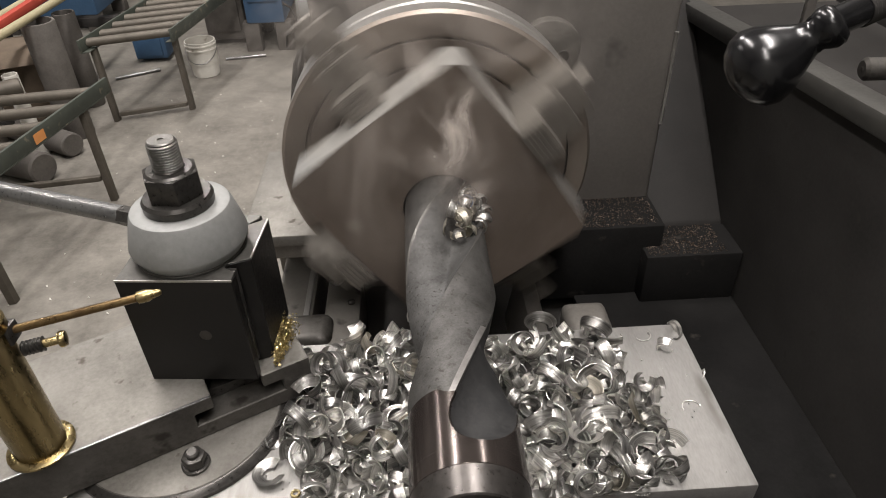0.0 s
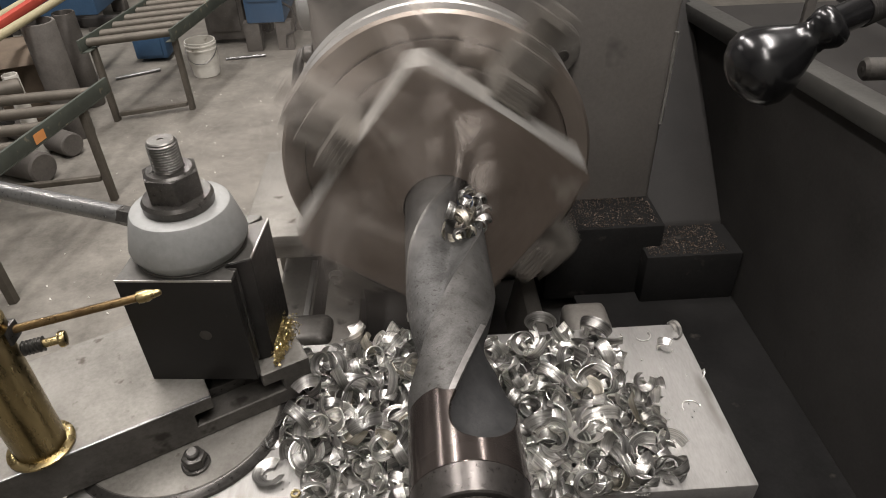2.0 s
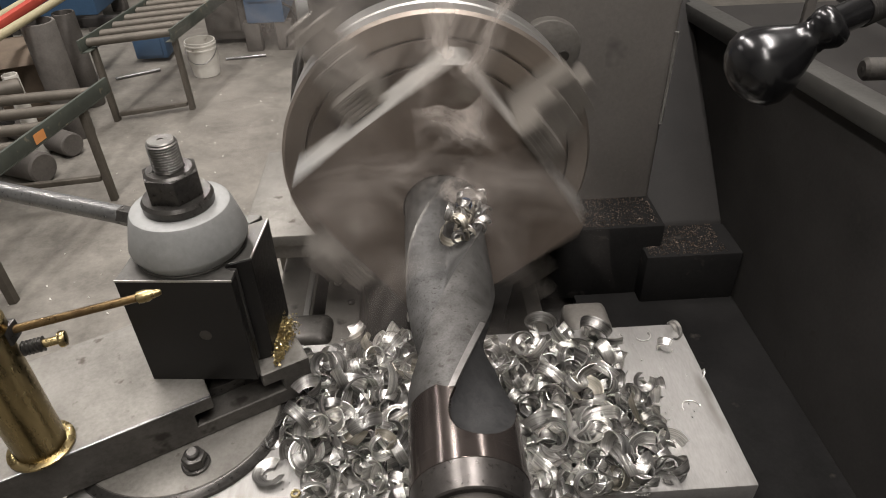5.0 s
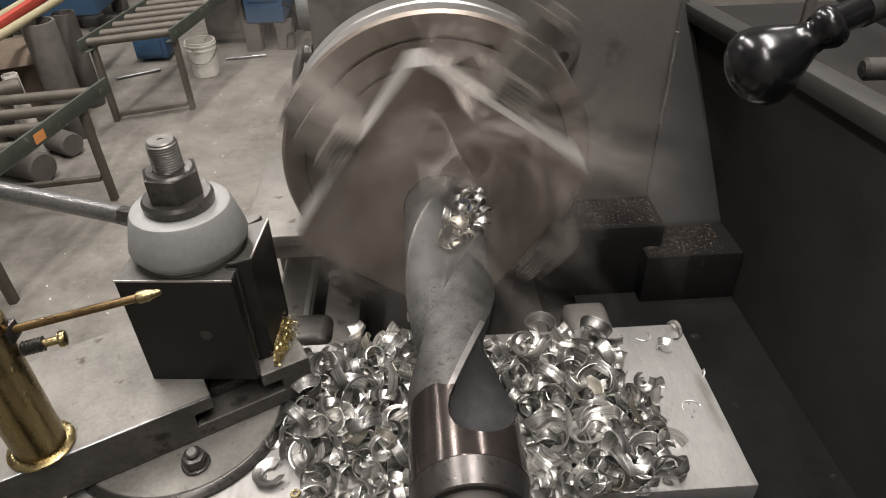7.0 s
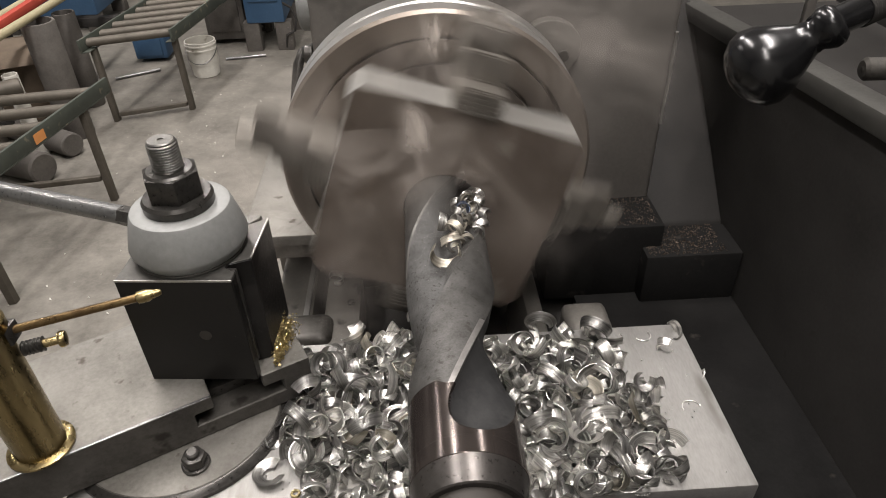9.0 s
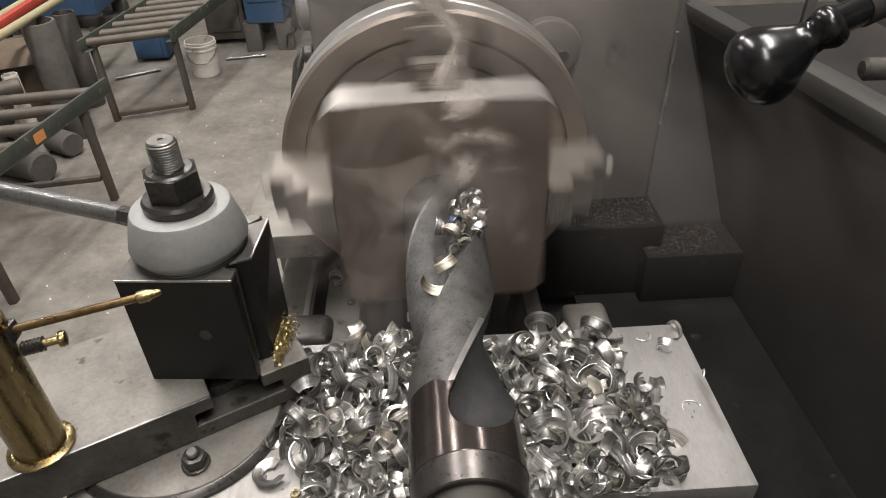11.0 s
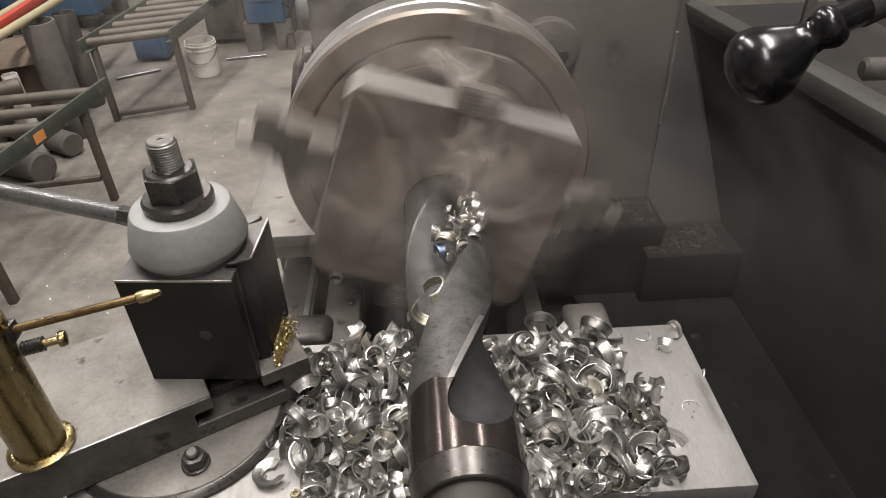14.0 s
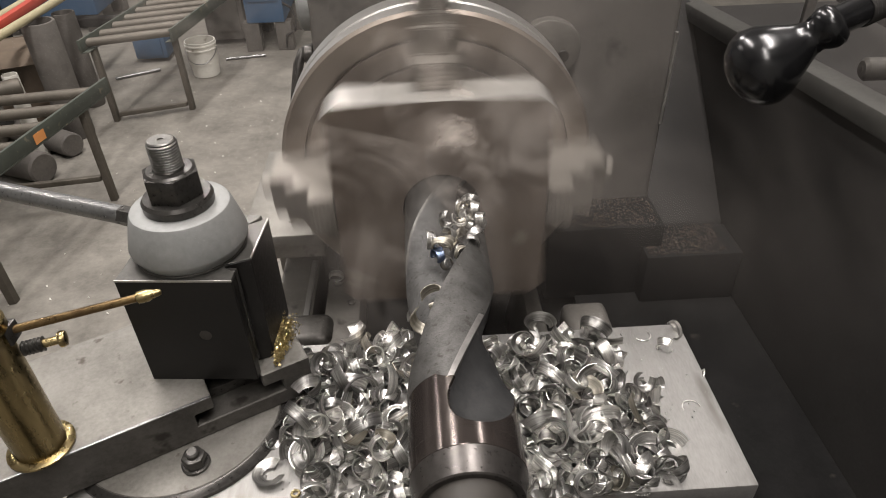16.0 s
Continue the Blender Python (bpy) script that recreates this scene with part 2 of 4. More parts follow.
# ---- the lathe ----
def headstock():
    t = thing("lathe_headstock", "grey enamelled lathe headstock with oily smudged front face", "headstock", at(0, 0, -1.05))
    o = 1.05

    def p(name, bm, mat, label="", smooth=0, parent=t):
        bmesh.ops.translate(bm, vec=(0, 0, o), verts=bm.verts)
        return part(name, bm, mat, parent, label, smooth)

    p("body", box(-0.165, 0.354, 0.15, 0.95, -0.30, 0.62, 0.012, 3), M_HEAD, "smooth grey enamel casting", 40)
    p("pedestal", box(-0.26, 0.47, 0.17, 1.0, -1.05, -0.297, 0.01), M_HEAD)
    p("spindle_nose", turned([(0.115, 0), (0.115, 0.05), (0.10, 0.055), (0.10, 0.09)], 48, aim((0, 0.06, 0), (0, 0.2, 0))), M_BED, smooth=30)
    lug = prism([(0.035 * math.cos(a) * (1 if math.cos(a) > 0 else 1.4), 0.042 * math.sin(a)) for a in [2 * math.pi * i / 24 for i in range(24)]], 0, 0.022, 0.002)
    bmesh.ops.transform(lug, matrix=Matrix.Translation((0.172, 0.152, 0.098)) @ Euler((radians(90), radians(40), 0)).to_matrix().to_4x4(), verts=lug.verts)
    lg = p("lug", lug, M_BED, "grey ear with a bolt hole", 30)
    # solid disc on the lug, its colour standing in for the hole's shade
    p("bolt_hole", turned([(0.0075, 0), (0.0085, 0.001), (0.0085, 0.004), (0.0075, 0.005)], 20, aim((0.186, 0.129, 0.092), (0.186, 0.15, 0.092))), M_BLACKHOLE, "bolt hole, its shade painted as a dark disc", 30, lg)
    p("dial", turned([(0.030, 0), (0.036, 0.003), (0.036, 0.016), (0.032, 0.02)], 36, aim((-0.160, 0.19, 0.162), (-0.21, 0.19, 0.162))), M_CAST, "pale round dial boss", 30)
    lv = p("lever", tube([(-0.166, 0.19, 0.10), (-0.185, 0.185, 0.095), (-0.192, 0.175, 0.08), (-0.197, 0.165, 0.055), (-0.202, 0.16, 0.03)], 0.0075), M_NUT, "short black lever", 40)
    p("lever_boss", turned([(0.008, 0), (0.013, 0.003), (0.013, 0.014), (0.008, 0.018)], 20, aim((-0.166, 0.18, 0.094), (-0.2, 0.18, 0.094))), M_NUT, "", 30, lv)
    p("lever_tip", turned([(0.003, 0), (0.006, 0.003), (0.006, 0.012), (0.003, 0.014)], 14, aim((-0.201, 0.161, 0.036), (-0.206, 0.156, 0.012))), M_RED, "small red tip", 40, lv)
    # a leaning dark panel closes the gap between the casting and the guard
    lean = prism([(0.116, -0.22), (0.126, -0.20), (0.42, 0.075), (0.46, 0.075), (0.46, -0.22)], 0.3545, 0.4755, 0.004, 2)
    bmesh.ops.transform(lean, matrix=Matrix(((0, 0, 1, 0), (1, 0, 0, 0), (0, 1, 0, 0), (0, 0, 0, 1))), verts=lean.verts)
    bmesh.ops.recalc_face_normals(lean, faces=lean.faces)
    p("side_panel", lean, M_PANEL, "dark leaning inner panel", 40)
    # pale tube along the corner stands in for its highlight
    p("worn_edge", tube([(0.3512, 0.1512, -0.03), (0.3516, 0.1508, 0.0), (0.3518, 0.1506, 0.06), (0.3516, 0.1509, 0.112)], 0.003, 8), M_EDGE, "worn corner, its highlight painted as a pale strip", 40)
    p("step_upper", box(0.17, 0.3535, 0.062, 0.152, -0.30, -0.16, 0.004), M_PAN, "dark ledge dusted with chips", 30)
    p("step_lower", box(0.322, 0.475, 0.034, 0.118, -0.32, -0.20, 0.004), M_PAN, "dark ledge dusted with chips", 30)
    # ribbed apron top beside the chuck
    p("apron_cap", box(-0.29, -0.168, 0.03, 0.30, -0.14, -0.12, 0.004), M_SLIDE, "pale oiled ribbed cover", 30)
    p("apron_lip", box(-0.285, -0.172, 0.042, 0.29, -0.17, -0.139, 0.003), M_BED)
    p("apron_wall", box(-0.275, -0.178, 0.162, 0.28, -0.32, -0.169, 0.003), M_BED)
    return t


def bed():
    t = thing("lathe_bed", "oily cast-iron lathe bed with ground ways", "lathe bed", at(0, 0, -1.05))
    o = 1.05

    def p(name, bm, mat, label="", smooth=30):
        bmesh.ops.translate(bm, vec=(0, 0, o), verts=bm.verts)
        return part(name, bm, mat, t, label, smooth)

    p("base", box(-0.27, 0.25, -1.6, 0.168, -1.05, -0.33, 0.01), M_DARK)
    p("front_way", box(-0.262, -0.20, -1.6, 0.16, -0.332, -0.25, 0.004), M_BED)
    p("way_strip", box(-0.214, -0.205, -1.6, 0.138, -0.2505, -0.246, 0.001), M_STEEL, "narrow bright ground strip")
    p("inner_way", box(-0.183, -0.127, -1.6, 0.092, -0.332, -0.25, 0.006), M_BED, "worn grey inner way")
    vee = prism([(-0.03, 0), (0.03, 0), (0.012, 0.10), (-0.012, 0.10)], -1.6, 0.062, 0.003)
    bmesh.ops.transform(vee, matrix=Matrix.Translation((0.135, 0, -0.332)) @ Matrix(((1, 0, 0, 0), (0, 0, 1, 0), (0, 1, 0, 0), (0, 0, 0, 1))), verts=vee.verts)
    bmesh.ops.recalc_face_normals(vee, faces=vee.faces)
    p("rear_way", vee, M_BED, "sloped brown-grey rear way")
    p("way_wiper", box(0.171, 0.236, -0.115, -0.042, -0.30, -0.212, 0.012, 3), M_BED, "rounded way wiper block")
    sc = turned([(0.004, 0), (0.006, 0.001), (0.006, 0.004), (0.004, 0.005)], 12, Matrix.Translation((-0.142, 0.025, -0.2505)))
    p("screw", sc, M_NUT)
    rib = box(-0.238, -0.166, -0.068, -0.004, -0.30, -0.236, 0.016, 4)
    p("way_wiper", rib, M_SIDE, "dark rounded felt wiper block")
    return t


def tray():
    t = thing("chip_guard", "dark oily sheet-metal chip guard with worn grey top rail", "splash guard", at(0.47, 0, -1.05))
    o = Vector((-0.47, 0, 1.05))

    def p(name, bm, mat, label="", smooth=30):
        bmesh.ops.translate(bm, vec=o, verts=bm.verts)
        return part(name, bm, mat, t, label, smooth)

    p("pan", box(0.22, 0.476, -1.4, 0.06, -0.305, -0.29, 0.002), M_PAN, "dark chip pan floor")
    sheet = box(0.476, 0.49, -1.4, 0.48, -1.05, 0.0895)
    for v in sheet.verts:
        v.co.z -= (v.co.y + 0.12) * 0.085 if v.co.z > 0 else 0
    p("panel", sheet, M_DARK)
    rl = box(0.464, 0.502, -1.4, 0.48, 0.090, 0.118, 0.004)
    for v in rl.verts:
        v.co.z -= (v.co.y + 0.12) * 0.085
    p("rail", rl, M_RAIL, "scuffed grey rail with pale worn edge")
    p("ledge", box(0.507, 0.80, -1.4, 0.48, -0.02, 0.045, 0.003), M_DARK)
    p("rear_panel", box(0.78, 0.80, -1.4, 0.48, 0.0, 0.5, 0.004), M_DARK)
    p("seam", box(0.56, 0.575, 0.2, 0.21, 0.044, 0.25, 0.002), M_HEAD)
    return t


def carriage():
    t = thing("cross_slide", "flat ground steel cross slide plate strewn with chips", "cross slide", at(0, -0.27, -0.255))
    o = Vector((0, 0.27, 0.255))

    def p(name, bm, mat, label="", smooth=30):
        bmesh.ops.translate(bm, vec=o, verts=bm.verts)
        return part(name, bm, mat, t, label, smooth)

    p("saddle", box(-0.29, 0.16, -0.46, -0.17, -0.252, -0.212, 0.006), M_BED)
    p("plate", box(-0.40, 0.298, -0.395, -0.157, -0.213, -0.16, 0.0025), M_STEEL, "bright ground steel top with fine scratches")
    spot = Matrix.Translation((-0.305, -0.262, -0.1602))
    p("swivel_base", turned([(0.108, 0), (0.1105, 0.002), (0.1105, 0.0098), (0.1095, 0.011)], 96, spot), M_SLIDE, "round oily swivel base")
    # ring coloured darker than the disc, to read as a taller side wall
    p("swivel_rim", turned([(0.1107, 0.0106), (0.1112, 0.0108), (0.1125, 0.0104), (0.1165, 0.0062), (0.1185, 0.0045), (0.119, 0.001), (0.1185, 0.0002)], 96, spot, close=False), M_NUT, "dark sloping rim")
    return t


def hexagon(r, a=0.4):
    return [(r * math.cos(math.pi * i / 3 + a), r * math.sin(math.pi * i / 3 + a)) for i in range(6)]


def swivel_bolt():
    t = thing("swivel_bolt", "dark hex nut on a washer clamping the swivel base", "bolt", at(-0.271, -0.336, -0.149))
    part("washer", turned([(0.014, 0), (0.0145, 0.001), (0.0145, 0.003), (0.013, 0.004)], 32), M_NUT, t, smooth=30)
    part("nut", prism(hexagon(0.0125), 0.004, 0.015, 0.001), M_NUT, t, smooth=25)
    part("stud", turned([(0.006, 0.01), (0.0065, 0.012), (0.0065, 0.019), (0.005, 0.021)], 20), M_THREAD, t, smooth=30)


def compound():
    ang = 27.4
    t = thing("compound_slide", "worn grey steel compound slide with a T-slot", "compound slide", at(0, 0, -0.149, 0, 0, ang))
    # local x runs along the slide, local y across it
    zt = 0.054

    def p(name, bm, mat, label="", smooth=30, parent=t):
        return part(name, bm, mat, parent, label, smooth)

    y0, y1 = -0.144, 0.018
    side = [(-0.80, 0), (-0.252, 0), (-0.252, zt), (-0.306, zt), (-0.306, 0.036), (-0.284, 0.036), (-0.284, 0.020), (-0.381, 0.020), (-0.381, 0.036), (-0.360, 0.036), (-0.360, zt), (-0.80, zt)]
    bm = prism(side, y0, y1, 0.0012, 1)
    bmesh.ops.transform(bm, matrix=Matrix(((1, 0, 0, 0), (0, 0, 1, 0), (0, 1, 0, 0), (0, 0, 0, 1))), verts=bm.verts)
    bmesh.ops.recalc_face_normals(bm, faces=bm.faces)
    # only the top stays light: side and slot faces get the shade-dark steel
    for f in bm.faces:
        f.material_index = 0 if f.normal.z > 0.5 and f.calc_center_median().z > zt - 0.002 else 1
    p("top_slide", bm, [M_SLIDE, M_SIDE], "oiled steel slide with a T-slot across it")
    p("t_nut", box(-0.375, -0.290, y0 + 0.03, y1 - 0.03, 0.0205, 0.034, 0.001), M_NUT, "dark T-nut under the post")
    # pale strip: the specular streak of the top edge put in as colour
    p("edge", box(-0.80, -0.3605, y0 - 0.0006, y0 + 0.0022, zt - 0.0012, zt + 0.0005, 0.0003), M_BAR, "pale edge strip with its specular streak painted in")
    return t


def tool_post():
    t = thing("tool_post", "black quick-change tool post with grey conical collar", "tool post", at(-0.259, -0.2125, -0.095, 0, 0, -5))
    h = 0.057
    side = [(-h, -h), (h, -h), (h, -0.045), (0.045, -0.037), (0.045, -0.031), (0.066, -0.022), (0.066, 0.050), (0.045, 0.036), (h, 0.050), (h, h),
            (0.030, h), (0.024, 0.046), (0.014, 0.060), (-0.030, 0.060), (-0.020, 0.046), (-0.030, h), (-h, h)]
    bm = prism(side, 0.0, 0.1345, 0.0009, 1)
    part("body", bm, M_BLACK, t, "black oxide block with dovetails", 30)
    part("top_plate", prism([(x * 0.985, y * 0.985) for x, y in side], 0.1346, 0.1355, 0.0003, 1), M_OXTOP, t, "grey worn top with bare edges")
    part("edge", box(-h, h, -h - 0.0004, -h + 0.0012, 0.1336, 0.1358, 0.0004), M_EDGE, t, "bare steel edge")
    part("edge", box(0.0645, 0.0665, -0.020, 0.049, 0.1335, 0.1358, 0.0004), M_EDGE, t, "bare steel edge")
    hole = turned([(0.0056, 0), (0.0062, 0.0003), (0.0062, 0.002), (0.0055, 0.003)], 24, aim((0.0155, -h - 0.0005, 0.065), (0.0155, 0, 0.065)))
    # closed disc in the front face, coloured with the shade of a hole
    part("screw_hole", hole, M_BLACKHOLE, t, "small round oil hole painted as a dark disc", 30)
    part("wedge", box(0.0455, 0.0555, -0.0405, -0.0335, 0.012, 0.1335, 0.0015), M_NUT, t, "dark steel wedge", 30)
    c = (0.001, -0.001)
    col = turned([(0.0505, 0.1356), (0.0525, 0.1385), (0.0574, 0.1475), (0.0578, 0.150), (0.0538, 0.166), (0.0488, 0.1825), (0.0470, 0.1855), (0.0440, 0.1868), (0.030, 0.1868)], 72, Matrix.Translation((*c, 0)))
    part("collar_ring", turned([(0.0500, 0.1356), (0.0535, 0.136), (0.0537, 0.1372), (0.0532, 0.1382), (0.0500, 0.1384)], 72, Matrix.Translation((*c, 0))), M_OXTOP, t, "dark seam ring under the collar", 35)
    part("collar", col, M_CAST, t, "dull grey cast conical collar", 35)
    part("washer", turned([(0.030, 0.187), (0.0335, 0.1875), (0.034, 0.195), (0.0315, 0.1985), (0.02, 0.1985)], 48, Matrix.Translation((*c, 0))), M_NUT, t, "dark flange washer", 35)
    nut = prism(hexagon(0.0275, -0.07), 0.1986, 0.2238, 0.001)
    bmesh.ops.translate(nut, vec=(*c, 0), verts=nut.verts)
    part("nut", nut, M_NUT, t, "large dark hex nut", 25)
    part("nut_chamfer", turned([(0.0232, 0.2236), (0.0234, 0.2240), (0.0212, 0.2260), (0.0150, 0.2262), (0.0142, 0.2250)], 60, Matrix.Translation((*c, 0)), close=False), M_NUT, t, "chamfered top of the nut", 25)
    prof = [(0.0135, 0.226)]
    for q in range(10):
        z = 0.2275 + q * 0.0026
        prof += [(0.0124, z), (0.0141, z + 0.0009), (0.0141, z + 0.0013), (0.0124, z + 0.0025)]
    prof += [(0.0128, 0.2540), (0.0128, 0.2546), (0.0116, 0.2556), (0.003, 0.2556), (0.0028, 0.2546), (0.0005, 0.2545)]
    part("stud", turned(prof, 36, Matrix.Translation((*c, 0))), M_THREAD, t, "bright threaded stud", 20)
    a, b = Vector((-0.048, 0.008, 0.163)), Vector((-0.36, 0.105, 0.165))
    d = (b - a).normalized()
    hd = part("handle", rod(a + d * 0.022, b, 0.0098, 28), M_BAR, t, "plain bright steel bar", 30)
    part("handle_socket", rod(a, a + d * 0.024, 0.0104, 6, 0.001), M_NUT, hd, "dark flatted socket")
    return t


def oiler():
    t = thing("oil_can", "tarnished brass pump oil can standing on the slide", "oil can", at(-0.404, -0.345, -0.0949))
    r = 0.0235
    part("body", turned([(r, 0.004), (r, 0.066), *[(r + 0.00015 * math.sin(i * 0.9) ** 2, 0.068 + 0.0022 * i) for i in range(22)], (r, 0.118), (r, 0.15), (r - 0.004, 0.162), (0.012, 0.172), (0.009, 0.19)], 48), M_BRASS, t, "oily brass cylinder", 40)
    part("collar", turned([(r, 0.148), (r + 0.002, 0.149), (r + 0.002, 0.158), (r, 0.160), (r - 0.003, 0.161)], 48), M_BRASS, t, "bright brass collar", 40)
    part("base_ring", turned([(0.0285, 0), (0.0305, 0.001), (0.0305, 0.003), (0.027, 0.005), (r, 0.0055)], 48), M_BRASS, t, "flared brass foot", 40)
    s0, s1 = Vector((0.0205, 0.010, 0.142)), Vector((0.142, 0.034, 0.155))
    d = (s1 - s0).normalized()
    sp = part("spout", rod(s0, s1 - d * 0.016, 0.0038, 16), M_SPOUT, t, "thin browned brass spout", 40)
    part("nozzle", turned([(0.0038, 0), (0.0055, 0.001), (0.0058, 0.009), (0.0035, 0.016), (0.0032, 0.019), (0.002, 0.021)], 20, aim(s1 - d * 0.016, s1 + d * 0.01)), M_BRASS, sp, "knurled brass nozzle", 35)
    part("spout_block", box(0.012, 0.026, 0.0, 0.018, 0.132, 0.15, 0.002), M_NUT, t, "dark spout block", 30)
    k0, k1 = Vector((0.022, 0.012, 0.118)), Vector((0.052, 0.021, 0.119))
    part("spring", turned([(0.006 + 0.0012 * (i % 2), 0.0016 * i) for i in range(12)], 18, aim(k0, k1)), M_NUT, t, "dark coil spring", 40)
    d2 = (k1 - k0).normalized()
    part("plunger", turned([(0.004, 0), (0.004, 0.014), (0.0072, 0.0145), (0.0078, 0.017), (0.0068, 0.020), (0.002, 0.021)], 24, aim(k0 + d2 * 0.016, k1 + d2)), M_BRASS, t, "brass thumb plunger", 40)
    return t


def levers():
    t = thing("ball_lever", "glossy black pear-shaped knob on a black lever", "lever", at(0.62, -0.20, 0.0))
    o = Vector((-0.62, 0.20, 0.0))
    knob_end, neck, rod_end = Vector((0.1585, -0.4435, 0.2985)), Vector((0.1815, -0.4495, 0.3175)), Vector((0.40, -0.335, 0.345))
    ax = (neck - knob_end).normalized()
    start = knob_end - ax * 0.0205 + RIGHT * 0.003
    prof = [(0.0005, 0), (0.009, 0.0018), (0.0155, 0.006), (0.0205, 0.013), (0.0222, 0.021), (0.0205, 0.030), (0.0162, 0.039), (0.0118, 0.047), (0.0092, 0.053), (0.0088, 0.057),
            (0.0102, 0.060), (0.0116, 0.064), (0.0112, 0.069), (0.0085, 0.0725), (0.004, 0.0735)]
    # the knob hangs from the end of the lever and leans to the bar
    bm = turned([(r * 0.97, z * 0.8) for r, z in prof], 48, aim(start, start + ax))
    bmesh.ops.translate(bm, vec=o, verts=bm.verts)
    part("knob", bm, M_KNOB, t, "glossy black pear-shaped knob", 60)
    bar = rod(neck - (rod_end - neck).normalized() * 0.004, rod_end, 0.0078, 24)
    bmesh.ops.translate(bar, vec=o, verts=bar.verts)
    b = part("bar", bar, M_KNOB, t, "black lever bar with knurled sleeve", 40)
    d = (rod_end - neck).normalized()
    kn = turned([(0.0083 + 0.0007 * (i % 2), 0.0015 * i) for i in range(60)], 20, aim(neck + d * 0.03, rod_end))
    bmesh.ops.translate(kn, vec=o, verts=kn.verts)
    part("knurled_sleeve", kn, M_DARK, b, "", 20)
    post = tube([rod_end, (0.5, -0.285, 0.33), (0.58, -0.24, 0.22), (0.62, -0.20, 0.045)], 0.009)
    bmesh.ops.translate(post, vec=o, verts=post.verts)
    part("arm", post, M_KNOB, t, "", 40)
    t2 = thing("clamp_handle", "grey steel handle with a recessed socket end", "handle", at(0.645, 0.02, 0.045))
    part("grip", rod((-0.10, -0.005, 0.055), (0.12, -0.03, 0.06), 0.0145, 28, 0.004), M_SIDE, t2, "", 35)
    # solid hex plug, near-black in place of the shade in a socket
    part("socket", turned([(0.003, 0), (0.0045, 0.0005), (0.0045, 0.003), (0.0035, 0.004)], 6, aim((-0.1006, -0.005, 0.055), (-0.08, -0.0077, 0.0555))), M_BLACKHOLE, t2, "hex socket")
    part("foot", box(0.02, 0.05, -0.03, -0.006, 0.0, 0.05, 0.003), M_DARK, t2, "", 30)


headstock()
bed()
tray()
carriage()
swivel_bolt()
compound()
tool_post()
oiler()
levers()


# ---- the chuck, the work and the drill ----
TURN = Euler((radians(90), 0, 0)).to_matrix().to_4x4()  # z of a turned part to the front, -y


def jaw(parent, angle, inner, front, out):
    """A stepped chuck jaw that points outwards at an angle, clockwise from the top."""
    w = 0.026
    steps = [(inner, 0.0), (inner, -front), (inner + 0.030, -front), (inner + 0.030, -front + 0.028), (inner + 0.060, -front + 0.028),
             (inner + 0.060, -front + 0.040), (out - 0.03, -front + 0.040), (out - 0.03, -front + 0.054), (out, -front + 0.054), (out, 0.0)]
    bm = bmesh.new()
    fs = []
    a = [bm.verts.new((-w, y, r)) for r, y in steps]
    b = [bm.verts.new((w, y, r)) for r, y in steps]
    fs += [bm.faces.new(a), bm.faces.new(b[::-1])]
    for i in range(len(steps)):
        j = (i + 1) % len(steps)
        fs.append(bm.faces.new((a[i], a[j], b[j], b[i])))
    bmesh.ops.recalc_face_normals(bm, faces=fs)
    bmesh.ops.bevel(bm, geom=bm.edges[:], offset=0.0018, segments=2, affect="EDGES")
    rot = Matrix.Rotation(radians(angle), 4, "Y")
    bmesh.ops.transform(bm, matrix=rot, verts=bm.verts)
    jw = part("jaw", bm, M_JAW, parent, "stepped oily steel jaw", 25)
    teeth = bmesh.new()
    for i in range(5):
        box(-w * 0.9, w * 0.9, -front - 0.0012, -front + 0.004, inner + 0.003 + i * 0.0052, inner + 0.0055 + i * 0.0052, 0, bm=teeth)
    bmesh.ops.transform(teeth, matrix=rot, verts=teeth.verts)
    part("serration", teeth, M_JAW, jw)
    scr = turned([(0.009, 0), (0.0105, 0.001), (0.0105, 0.02), (0.008, 0.0215)], 20, aim((0, -0.032, out - 0.006), (0, -0.032, out + 0.02)))
    bmesh.ops.transform(scr, matrix=rot, verts=scr.verts)
    part("screw", scr, M_JAW, jw, "", 30)


def chuck():
    t = thing("lathe_chuck", "large four-jaw steel chuck with concentric face grooves", "chuck")
    R = 0.2025
    prof = [(0.06, 0), (0.137, 0), (0.1375, -0.006), (0.1415, -0.006), (0.142, 0), (0.168, 0), (0.1685, -0.006), (0.1725, -0.006), (0.173, 0), (R - 0.004, 0), (R, -0.004)]
    part("face", turned(prof, 96, TURN, close=False), M_CHUCK, t, "brown-grey turned face with grooves", 30)
    part("rim", turned([(R, -0.004), (R, -0.03), (R - 0.003, -0.033), (R - 0.003, -0.037), (R, -0.04), (R, -0.072), (R - 0.004, -0.076), (0.09, -0.076)], 96, TURN, close=False), M_RIM, t, "bright polished rim", 30)
    part("backing_plate", turned([(0.05, -0.01), (0.13, -0.012), (0.13, -0.10), (0.06, -0.10)], 64, TURN), M_CHUCK, t, "", 30)
    jaw(t, 0, 0.1366, 0.074, 0.238)
    jaw(t, 180, 0.1366, 0.074, 0.238)
    jaw(t, 90, 0.1265, 0.114, 0.208)
    jaw(t, 270, 0.1265, 0.114, 0.208)
    return t


